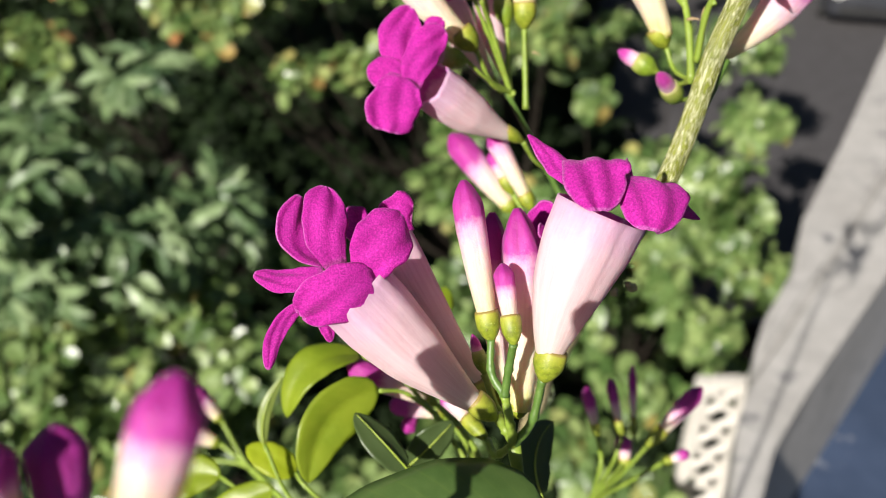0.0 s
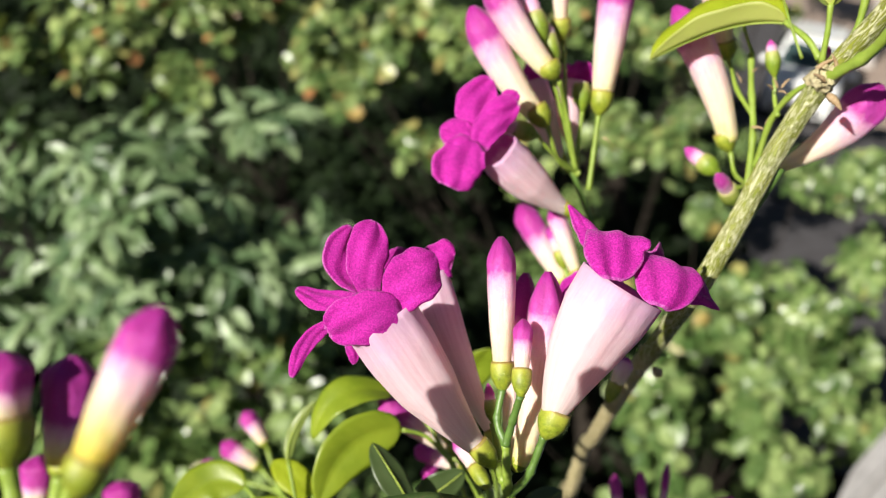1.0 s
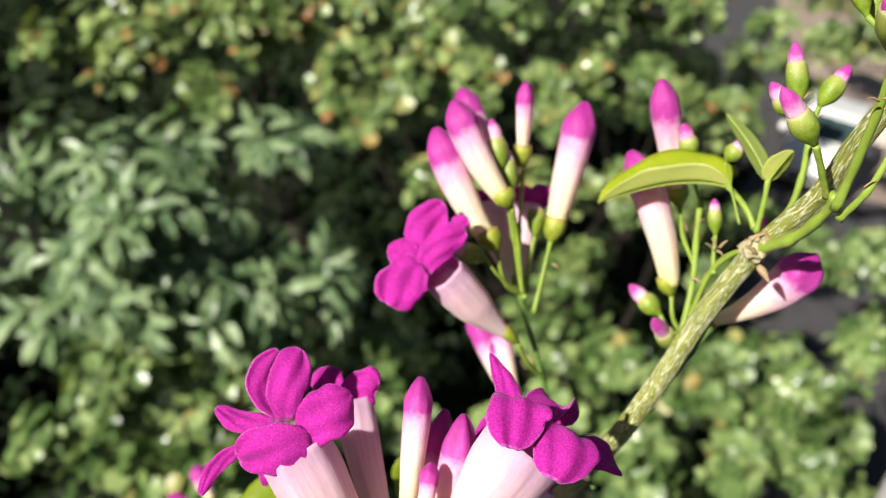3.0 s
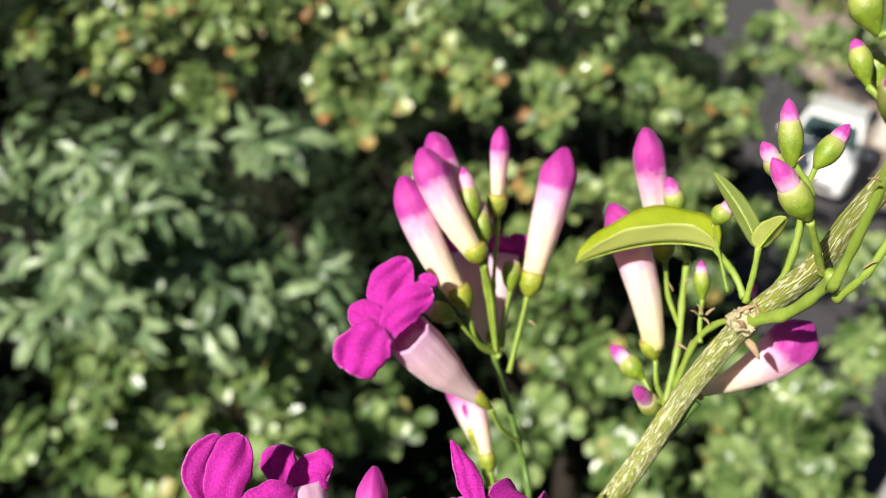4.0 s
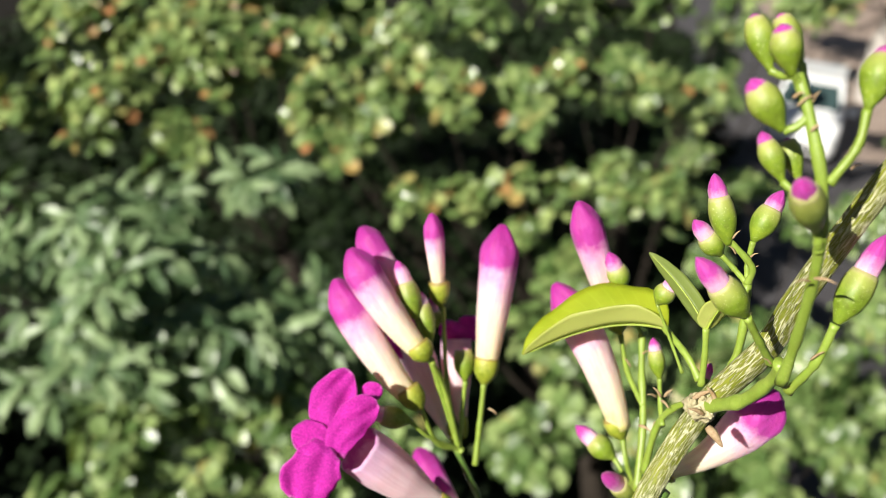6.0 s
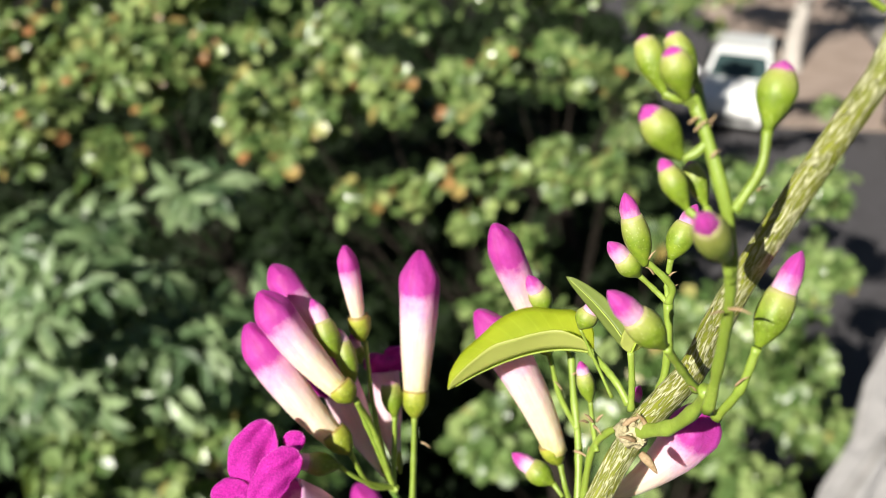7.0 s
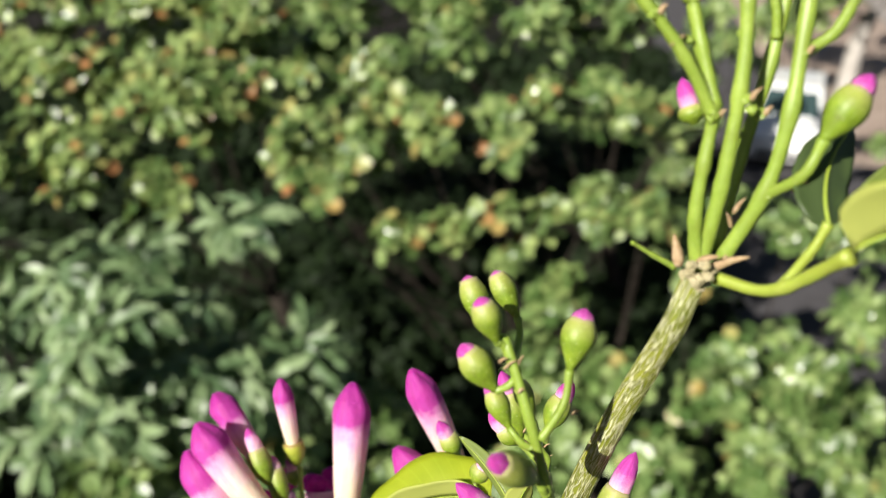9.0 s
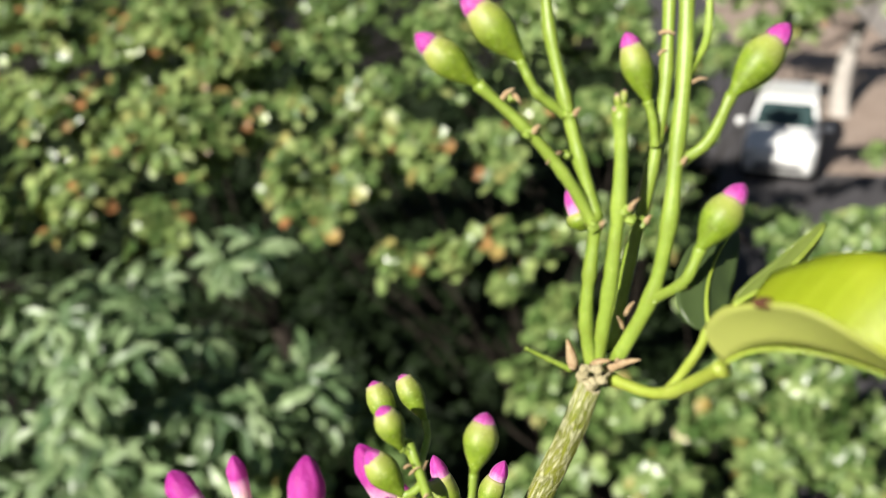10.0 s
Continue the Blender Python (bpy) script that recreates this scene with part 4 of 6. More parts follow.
tree((0.3, 7.6, -0.05), TIER_C, 0.135, "round", 52, TIER_LEAF, "tree with level tiers of leaves and rusty tips", 3, 0.42)
tree((0.9, 6.0, -0.05), TIER_E, 0.13, "round", 56, TIER_LEAF, "small tree with level leafy branches and rusty tips", 4, 0.42)
tree((-0.8, 4.6, -0.05), ROUND_D, 0.13, "round", 46, ROUND_LEAF, "dense tree with small round green leaves", 5, 0.6)
tree((1.6, 5.6, -0.05), ROUND_F, 0.14, "round", 40, ROUND_LEAF, "dense tree with round green leaves", 6, 0.55)
tree((1.2, 11.0, -0.05), FAR_G, 0.15, "round", 44, ROUND_LEAF, "broad green tree beyond the others", 7, 0.5)
tree((2.9, 16.0, -0.05), NEAR_CAR, 0.13, "round", 60, ROUND_LEAF, "green tree whose twigs hang before the car", 8, 0.6)
tree((7.55, 24.0, -0.05), STREET_H, 0.14, "round", 45, TIER_LEAF, "pale-barked street tree by the road", 9, 0.6, 0.22, (8.39588844, 26.19205505, 2.03190556))


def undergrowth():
    """Added shrubs that cover the earth between the trunks; gap shade is in their colour."""
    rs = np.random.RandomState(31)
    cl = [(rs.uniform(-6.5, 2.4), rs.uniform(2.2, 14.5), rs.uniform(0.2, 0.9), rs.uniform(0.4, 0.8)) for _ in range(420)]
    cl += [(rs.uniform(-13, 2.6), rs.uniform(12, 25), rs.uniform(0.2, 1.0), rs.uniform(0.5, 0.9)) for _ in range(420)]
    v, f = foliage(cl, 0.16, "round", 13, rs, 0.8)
    return tagged(mesh_object("undergrowth", v, f, GAP_SHADE_LEAF, smooth=False), "low shrubs added under the trees, gap shade put into their colour", "shrubs", kind="stuff")


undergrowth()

# ---- the flowering vine ----
vine = tagged(new("flowering_vine"), "climbing vine with magenta trumpet flowers and green buds", "vine")
vine.location = (0.06, 0.28, 0.0)

# the main stem, its two nodes and a thinner stem beside it
main_stem(vine, [(10.18, 0.08, 705.58), (9.77, -0.14, 704.09), (9.48, 0.31, 702.91), (8.66, 0.77, 700.17), (7.86, 1.82, 696.22), (7.64, 2.80, 693.64), (6.30, 3.67, 690.18), (5.05, 3.12, 686.62), (4.20, 1.87, 684.33), (3.22, 1.15, 681.27), (2.69, 2.27, 678.54), (2.27, 3.69, 675.52), (1.79, 5.08, 672.71), (1.06, 8.74, 665.00), (0.90, 14.20, 655.60), (0.50, 20.00, 620.00), (-1.00, 14.00, 400.00), (0.00, 10.00, -2.00)], (2.27, 3.69, 675.52))
# the side stem's shade is put into its dark colour
stalk(vine, [(5.63, 3.32, 686.40), (4.80, 2.64, 684.29), (3.77, 1.95, 681.64), (2.62, 3.50, 676.50)], 0.200, 0.230, 'side_stem', DARK_SHADED_STALK)
node_knot(vine, (10.22, 0.20, 705.58), 0.40, 11)
node_knot(vine, (6.24, 3.55, 690.39), 0.62, 12)
node_knot(vine, (2.27, 3.69, 675.52), 0.52, 13)
node_knot(vine, (1.57, 15.49, 654.66), 0.32, 51)
node_knot(vine, (0.95, 15.67, 654.95), 0.42, 51)
# spur with the shade at the joint put into its colour
stalk(vine, [(2.27, 3.69, 675.52), (3.19, 3.38, 675.59)], 0.20, 0.07, 'spur', DARK_SHADED_STALK)
node_knot(vine, (9.92, -0.38, 705.87), 0.16, 30)
node_knot(vine, (10.13, -0.52, 705.75), 0.18, 31)
node_knot(vine, (10.38, -0.43, 705.87), 0.17, 32)
node_knot(vine, (10.28, -0.42, 706.14), 0.16, 33)
node_knot(vine, (9.98, -0.37, 706.09), 0.14, 34)
node_knot(vine, (10.25, -0.39, 705.50), 0.13, 35)
node_knot(vine, (10.52, -0.26, 705.93), 0.12, 36)
node_knot(vine, (6.06, 3.02, 690.53), 0.18, 37)
node_knot(vine, (6.43, 2.96, 690.52), 0.17, 38)
node_knot(vine, (5.86, 3.24, 690.76), 0.15, 39)
node_knot(vine, (6.43, 3.11, 691.01), 0.16, 40)
node_knot(vine, (6.15, 3.19, 691.01), 0.15, 41)
node_knot(vine, (6.66, 3.06, 690.85), 0.14, 42)

# the lowest truss: three open flowers and their buds
bud(vine, (-4.47, -7.56, 680.68), (-5.43, -4.37, 685.35), 1.13, calyx=0.19, purple=0.3, bend=0.0, calyx_width=0.8, kind='bud')
bud(vine, (-3.77, -8.46, 681.31), (-4.12, -6.46, 683.26), 0.74, calyx=0.36, purple=0.42, bend=0.0, calyx_width=1.0, kind='bud')
bud(vine, (-4.65, -7.17, 678.70), (-5.10, -6.43, 680.02), 0.56, calyx=0.6, purple=0.6, bend=0.0, calyx_width=0.8, kind='green')
bud(vine, (-4.43, -6.79, 674.71), (-6.26, -4.61, 675.33), 0.80, calyx=0.45, purple=0.3, bend=0.0, calyx_width=0.85, kind='bud')
# the two bud stalks have their shade put into the dark colour
stalk(vine, [(-4.04, -8.86, 679.30), (-4.48, -8.25, 679.83), (-4.48, -7.54, 680.73)], 0.150, 0.130, 'stalk', DARK_SHADED_STALK)
stalk(vine, [(-4.04, -8.86, 679.30), (-3.93, -8.61, 680.27), (-3.79, -8.45, 681.34)], 0.150, 0.135, 'stalk', DARK_SHADED_STALK)
stalk(vine, [(-3.64, -9.14, 677.09), (-3.88, -9.22, 678.49), (-4.04, -8.86, 679.30)], 0.180, 0.150, 'stalk', GREEN_STALK)
stalk(vine, [(-3.64, -9.14, 677.09), (-4.14, -8.32, 677.73), (-4.65, -7.17, 678.70)], 0.159, 0.127, 'stalk', GREEN_STALK)
stalk(vine, [(-3.64, -9.14, 677.09), (-3.88, -8.99, 677.60), (-4.31, -8.70, 678.17)], 0.191, 0.191, 'stalk', GREEN_STALK)
stalk(vine, [(-3.64, -9.14, 677.09), (-3.06, -9.12, 678.23), (-2.71, -8.58, 679.85)], 0.165, 0.150, 'stalk', DARK_SHADED_STALK)
stalk(vine, [(-3.64, -9.14, 677.09), (-4.16, -7.80, 674.99), (-4.43, -6.79, 674.71)], 0.140, 0.140, 'stalk', GREEN_STALK)
stalk(vine, [(-1.66, -7.47, 665.22), (-2.76, -9.22, 671.83), (-3.35, -9.47, 675.25), (-3.64, -9.14, 677.09)], 0.280, 0.204, 'stalk', GREEN_STALK)
stalk(vine, [(-1.66, -7.47, 665.22), (-1.40, -4.60, 657.00), (-0.40, 5.00, 646.00), (0.75, 16.60, 640.00)], 0.290, 0.340, 'side_stem', GREEN_STALK)
flower(vine, (-4.30, -8.86, 678.11), (-9.24, -7.51, 683.06), 1.35, 1.08, [((-10.15, -6.49, 683.38), (-11.71, -6.14, 683.72), (-11.07, -4.80, 685.01), 1.35, (0.73, 0.60, -0.33), 0), ((-9.78, -6.76, 683.43), (-10.23, -6.49, 684.95), (-10.17, -4.97, 685.50), 1.55, (0.92, 0.40, -0.01), 0), ((-8.82, -7.83, 683.79), (-8.09, -7.97, 685.16), (-7.55, -6.64, 685.48), 1.95, (0.73, -0.18, -0.66), 0), ((-8.33, -8.00, 683.80), (-9.34, -9.05, 684.22), (-10.80, -8.81, 682.99), 1.90, (0.49, -0.31, -0.82), 0), ((-10.20, -6.94, 683.42), (-11.13, -7.34, 682.97), (-12.56, -6.98, 683.29), 0.98, (-0.09, 0.92, 0.38), 0.3), ((-10.74, -8.02, 682.74), (-11.78, -8.33, 682.64), (-12.03, -9.16, 680.95), 0.66, (0.87, 0.21, -0.45), 0.2), ((-10.41, -7.46, 681.84), (-10.18, -7.46, 681.41), (-10.07, -7.75, 680.90), 0.50, (0.87, 0.49, -0.00), 0.3)], calyx_size=0.92)
flower(vine, (-4.08, -7.19, 677.10), (-8.22, -3.27, 682.42), 0.82, 1.0, [((-8.45, -3.82, 682.39), (-7.79, -3.32, 683.48), (-7.27, -3.09, 683.33), 1.61, (0.40, -0.26, -0.88), 0), ((-8.88, -3.32, 681.86), (-9.53, -2.57, 682.22), (-9.86, -2.26, 682.80), 1.39, (0.91, 0.41, -0.07), 0)])
flower(vine, (-2.71, -8.64, 679.75), (-0.87, -6.03, 685.11), 1.54, 1.0, [((-0.92, -6.77, 686.40), (-1.59, -6.72, 688.78), (-1.50, -8.76, 686.93), 2.05, (0.99, 0.09, -0.09), -0.4), ((0.13, -6.68, 685.85), (0.59, -6.78, 688.13), (0.10, -8.91, 686.29), 2.41, (0.95, -0.05, -0.31), -0.3), ((0.56, -6.29, 685.15), (1.47, -5.77, 685.81), (2.71, -5.44, 684.37), 1.25, (0.69, -0.08, -0.72), 0.7), ((-1.45, -5.14, 685.52), (-2.26, -3.87, 685.75), (-3.12, -3.30, 686.53), 0.89, (0.57, 0.75, 0.33), 0.9), ((-1.14, -4.70, 685.32), (-0.47, -3.22, 685.58), (0.66, -3.45, 684.48), 1.51, (0.93, 0.18, -0.32), 0)])
flower(vine, (-3.39, -7.92, 677.18), (-2.97, -4.92, 681.83), 0.90, 1.05, [((-2.53, -4.50, 682.02), (-1.99, -4.04, 683.27), (-2.68, -4.97, 683.35), 0.84, (0.62, -0.14, -0.78), 0), ((-2.76, -3.31, 681.56), (-2.33, -2.20, 682.27), (-1.72, -2.40, 682.84), 1.35, (0.62, -0.14, -0.78), 0)])
bud(vine, (-3.39, -8.16, 677.42), (-3.50, -4.35, 684.14), 1.48, calyx=0.08, purple=0.25, bend=-0.03, calyx_width=0.5, kind='bud')
bud(vine, (-3.47, -7.39, 676.63), (-4.31, -3.43, 683.36), 1.36, calyx=0.08, purple=0.28, bend=0.03, calyx_width=0.5, kind='bud')

# the middle truss on its dark stalk
flower(vine, (-2.33, 5.53, 681.34), (-6.62, 4.54, 684.77), 1.04, 1.14, [((-7.08, 4.16, 685.66), (-8.43, 4.57, 686.54), (-7.36, 5.84, 687.71), 1.95, (0.89, 0.41, 0.18), 0.25), ((-7.07, 4.44, 685.75), (-6.98, 5.17, 686.83), (-6.04, 5.85, 687.17), 1.15, (0.53, 0.70, 0.48), 0.2), ((-7.32, 3.48, 685.12), (-7.22, 3.90, 686.69), (-5.96, 4.88, 687.07), 1.50, (0.90, 0.01, -0.44), 0), ((-7.35, 3.70, 685.31), (-8.22, 3.65, 685.88), (-9.25, 3.75, 685.70), 1.35, (-0.08, 0.65, 0.76), 0), ((-7.40, 3.52, 685.43), (-7.93, 2.88, 685.46), (-8.45, 2.11, 683.79), 2.25, (0.97, 0.15, -0.20), -0.9)], calyx_size=0.85)
bud(vine, (-4.52, 7.24, 685.15), (-9.03, 9.26, 689.96), 1.76, calyx=0.17, purple=0.33, bend=0.05, calyx_width=0.67, kind='bud')
bud(vine, (-4.41, 7.83, 687.41), (-8.38, 9.32, 691.55), 1.69, calyx=0.15, purple=0.33, bend=0.05, calyx_width=0.67, kind='bud')
bud(vine, (-5.70, 10.22, 688.32), (-8.56, 11.83, 691.33), 1.35, calyx=0.14, purple=0.45, bend=0.0, calyx_width=0.648, kind='bud')
bud(vine, (-5.29, 9.23, 688.51), (-6.50, 10.29, 690.73), 1.08, calyx=0.62, purple=0.3, bend=0.0, calyx_width=0.8, kind='green')
bud(vine, (-4.58, 9.07, 687.41), (-5.39, 10.09, 689.44), 0.88, calyx=0.75, purple=0.2, bend=0.0, calyx_width=0.8, kind='green')
bud(vine, (-4.57, 10.71, 687.24), (-5.05, 11.31, 688.45), 0.70, calyx=0.5, purple=0.4, bend=0.0, calyx_width=0.8, kind='green')
bud(vine, (-4.51, 10.95, 688.28), (-5.32, 11.84, 692.49), 0.94, calyx=0.27, purple=0.33, bend=0.0, calyx_width=1.08, kind='bud')
bud(vine, (-2.08, 9.87, 685.08), (-2.18, 12.97, 691.84), 1.80, calyx=0.17, purple=0.33, bend=0.0, calyx_width=0.67, kind='bud')
bud(vine, (-4.90, 6.76, 684.81), (-6.86, 6.17, 685.50), 1.01, calyx=0.62, purple=0.38, bend=0.0, calyx_width=0.8, kind='green')
bud(vine, (-2.94, 9.62, 685.27), (-3.28, 10.35, 686.66), 0.97, calyx=0.9, purple=0.05, bend=0.0, calyx_width=0.8, kind='green')
flower(vine, (-3.15, 8.87, 682.14), (-5.75, 11.27, 685.82), 0.82, 1.1, [((-5.82, 11.00, 685.78), (-6.38, 10.65, 686.12), (-6.61, 10.50, 685.51), 1.51, (0.48, -0.37, -0.79), 0), ((-5.60, 11.52, 685.82), (-5.75, 11.79, 686.35), (-5.41, 12.23, 686.63), 1.35, (0.97, 0.01, -0.24), 0)], calyx_size=0.5)
flower(vine, (-2.67, 9.40, 682.13), (-3.80, 12.04, 685.86), 0.72, 1.1, [((-3.82, 11.80, 685.86), (-4.05, 11.52, 686.66), (-4.00, 12.08, 686.81), 1.33, (0.98, 0.20, 0.10), 0), ((-3.44, 12.12, 685.92), (-3.18, 12.26, 686.51), (-2.99, 12.70, 686.83), 1.35, (0.91, -0.10, -0.40), 0.5)], calyx_size=0.5)
stalk(vine, [(-2.80, 7.96, 682.68), (-3.71, 8.45, 685.45), (-4.34, 8.03, 687.34)], 0.125, 0.120, 'stalk', GREEN_STALK)
stalk(vine, [(-2.80, 7.96, 682.68), (-3.72, 9.19, 685.34), (-4.40, 10.95, 688.25)], 0.108, 0.096, 'stalk', GREEN_STALK)
stalk(vine, [(-2.80, 7.96, 682.68), (-3.72, 7.22, 683.45), (-4.52, 7.24, 685.15)], 0.108, 0.108, 'stalk', GREEN_STALK)
stalk(vine, [(-2.80, 7.96, 682.68), (-4.00, 7.04, 683.83), (-4.90, 6.76, 684.81)], 0.096, 0.084, 'stalk', GREEN_STALK)
stalk(vine, [(-1.99, 8.20, 681.66), (-2.05, 9.26, 683.77), (-2.09, 9.89, 685.12)], 0.144, 0.120, 'stalk', GREEN_STALK)
stalk(vine, [(-2.80, 7.96, 682.68), (-4.47, 8.71, 686.73), (-5.29, 9.23, 688.51)], 0.108, 0.096, 'stalk', GREEN_STALK)
stalk(vine, [(-0.62, 6.72, 678.89), (-1.64, 5.85, 680.09), (-2.33, 5.53, 681.34)], 0.108, 0.108, 'stalk', GREEN_STALK)
stalk(vine, [(-2.80, 7.96, 682.68), (-2.90, 8.99, 683.72), (-2.94, 9.62, 685.27)], 0.108, 0.108, 'stalk', GREEN_STALK)
stalk(vine, [(0.91, 4.06, 676.36), (0.24, 6.55, 676.84), (-1.07, 7.45, 679.18), (-2.32, 7.86, 681.45), (-3.01, 8.03, 682.76)], 0.173, 0.130, 'stalk', DARK_SHADED_STALK)
node_knot(vine, (-2.74, 7.95, 682.64), 0.22, 14, GREEN_STALK)
bud(vine, (-2.07, 10.44, 674.13), (-5.61, 13.26, 677.55), 1.62, calyx=0.12, purple=0.45, bend=0.0, calyx_width=0.6, kind='bud')
bud(vine, (-1.60, 6.01, 677.20), (-3.74, 8.23, 680.53), 1.02, calyx=0.2, purple=0.22, bend=0.0, calyx_width=0.8, kind='bud')
bud(vine, (-2.51, 7.27, 677.31), (-3.66, 8.48, 679.14), 0.80, calyx=0.42, purple=0.4, bend=0.0, calyx_width=0.9, kind='bud')
bud(vine, (0.31, 0.04, 674.79), (0.89, 1.25, 676.66), 0.89, calyx=0.45, purple=0.1, bend=0.0, calyx_width=0.8, kind='bud')
stalk(vine, [(-0.48, 5.42, 675.39), (-1.25, 7.68, 674.31), (-2.07, 10.44, 674.13)], 0.136, 0.108, 'stalk', GREEN_STALK)
stalk(vine, [(-0.48, 5.42, 675.39), (-1.09, 5.72, 676.21), (-1.60, 6.01, 677.20)], 0.120, 0.108, 'stalk', GREEN_STALK)
stalk(vine, [(-0.48, 5.42, 675.39), (-1.66, 6.43, 676.22), (-2.51, 7.27, 677.31)], 0.108, 0.096, 'stalk', GREEN_STALK)

# the truss beside the node, with its arching leaf
bud(vine, (3.62, 10.37, 688.61), (1.00, 10.67, 694.49), 1.45, calyx=0.16, purple=0.36, bend=0.0, calyx_width=0.756, kind='bud')
bud(vine, (4.27, 7.56, 685.07), (0.46, 9.64, 691.04), 1.76, calyx=0.14, purple=0.3, bend=-0.05, calyx_width=0.5940000000000001, kind='bud')
bud(vine, (4.09, 7.82, 683.72), (2.27, 8.66, 684.49), 1.08, calyx=0.55, purple=0.45, bend=0.0, calyx_width=0.8, kind='green')
bud(vine, (5.09, 7.01, 682.63), (3.48, 5.39, 684.83), 1.07, calyx=0.55, purple=0.5, bend=0.0, calyx_width=0.8, kind='green')
bud(vine, (3.31, 8.84, 691.74), (2.43, 8.96, 693.23), 0.95, calyx=0.58, purple=0.5, bend=0.0, calyx_width=0.8, kind='green')
bud(vine, (5.05, 6.36, 689.33), (4.55, 6.89, 690.82), 0.69, calyx=0.7, purple=0.4, bend=0.0, calyx_width=0.8, kind='green')
bud(vine, (4.29, 5.78, 693.03), (4.82, 5.92, 694.19), 0.82, calyx=0.6, purple=0.5, bend=0.0, calyx_width=0.8, kind='green')
stalk(vine, [(4.91, 5.08, 684.58), (4.87, 6.87, 686.56), (4.60, 8.49, 688.09), (4.46, 9.69, 689.24)], 0.154, 0.132, 'stalk', GREEN_STALK)
stalk(vine, [(4.81, 7.38, 687.08), (4.05, 8.79, 687.74), (3.62, 10.37, 688.61)], 0.120, 0.108, 'stalk', GREEN_STALK)
stalk(vine, [(4.91, 5.08, 684.58), (4.56, 6.74, 684.35), (4.27, 7.56, 685.07)], 0.120, 0.108, 'stalk', GREEN_STALK)
stalk(vine, [(4.91, 5.08, 684.58), (4.64, 7.06, 683.45), (4.09, 7.82, 683.72)], 0.120, 0.096, 'stalk', GREEN_STALK)
stalk(vine, [(5.25, 4.26, 684.47), (5.22, 5.91, 683.31), (5.09, 7.01, 682.63)], 0.108, 0.096, 'stalk', GREEN_STALK)
stalk(vine, [(5.33, 5.09, 688.02), (5.20, 5.94, 688.53), (5.05, 6.36, 689.33)], 0.108, 0.084, 'stalk', GREEN_STALK)
stalk(vine, [(6.44, 3.84, 690.23), (5.71, 4.75, 689.37), (5.22, 5.48, 687.70), (5.06, 5.31, 685.37)], 0.125, 0.144, 'stalk', GREEN_STALK)
stalk(vine, [(4.43, 9.19, 689.39), (3.80, 9.11, 690.44), (3.31, 8.84, 691.74)], 0.084, 0.072, 'stalk', GREEN_STALK)
stalk(vine, [(5.59, 4.91, 690.73), (4.85, 5.51, 692.00), (4.29, 5.78, 693.03)], 0.060, 0.048, 'stalk', GREEN_STALK)
stalk(vine, [(6.10, 4.22, 691.01), (5.60, 4.90, 691.53), (4.80, 6.11, 691.84)], 0.132, 0.12, 'petiole', GREEN_STALK)
leaf(vine, (4.90, 6.11, 691.81), (2.51, 6.74, 691.09), (-0.39, 6.50, 689.36), 2.39, (2.34, 2.46, 692.98), fold=1.08, material=LEAF, near=1.8)
stalk(vine, [(6.14, 3.98, 690.98), (6.04, 4.06, 692.18), (5.90, 4.27, 693.21)], 0.12, 0.108, 'petiole', GREEN_STALK)
leaf(vine, (5.91, 4.25, 693.18), (5.06, 5.08, 694.06), (3.67, 5.89, 695.05), 0.96, (5.60, 5.10, 694.78), fold=0.7, material=MID_LEAF)
leaf(vine, (5.91, 4.25, 693.18), (6.08, 4.20, 693.88), (6.35, 4.04, 694.75), 1.14, (6.97, 4.52, 693.39), fold=0.5, material=LEAF)
bud(vine, (5.76, 5.21, 685.43), (9.40, 6.07, 689.74), 1.94, calyx=0.06, purple=0.3, bend=-0.1, calyx_width=0.5, kind='spent')

# the small-bud truss rising from the node
stalk(vine, [(6.42, 3.61, 690.66), (6.97, 3.80, 692.09), (7.07, 4.01, 693.47), (6.92, 4.43, 695.10)], 0.144, 0.144, 'stalk', GREEN_STALK)
stalk(vine, [(6.92, 4.43, 695.10), (6.90, 4.37, 695.82), (5.92, 4.48, 696.70)], 0.120, 0.108, 'stalk', GREEN_STALK)
bud(vine, (6.00, 4.38, 696.50), (5.16, 5.13, 698.68), 0.90, calyx=0.68, purple=0.62, bend=0.0, calyx_width=1.05, kind='green')
bud(vine, (5.94, 4.83, 695.86), (4.80, 4.94, 696.99), 0.88, calyx=0.55, purple=0.4, bend=0.0, calyx_width=1.05, kind='green')
stalk(vine, [(6.92, 4.43, 695.10), (6.38, 4.70, 695.52), (5.94, 4.83, 695.86)], 0.096, 0.084, 'stalk', GREEN_STALK)
bud(vine, (6.88, 4.96, 696.47), (7.61, 5.76, 698.12), 0.92, calyx=0.64, purple=0.6, bend=0.0, calyx_width=1.05, kind='green')
stalk(vine, [(7.02, 4.34, 694.70), (6.85, 4.72, 695.63), (6.88, 4.96, 696.47)], 0.108, 0.096, 'stalk', GREEN_STALK)
bud(vine, (6.02, -0.12, 696.49), (4.28, -0.12, 698.19), 1.02, calyx=0.55, purple=0.6, bend=0.0, calyx_width=1.1, kind='green')
stalk(vine, [(7.36, 0.86, 694.38), (6.66, 0.24, 695.52), (6.06, -0.13, 696.47)], 0.132, 0.120, 'stalk', GREEN_STALK)
bud(vine, (6.27, 4.43, 690.71), (6.49, 4.85, 691.41), 0.56, calyx=0.3, purple=0.6, bend=0.0, calyx_width=0.8, kind='green')

# the green-bud truss in front of the stem
stalk(vine, [(6.43, 3.34, 690.59), (7.16, 1.95, 692.04), (7.59, 0.92, 693.80), (7.52, 0.47, 694.68)], 0.250, 0.192, 'stalk', GREEN_STALK)
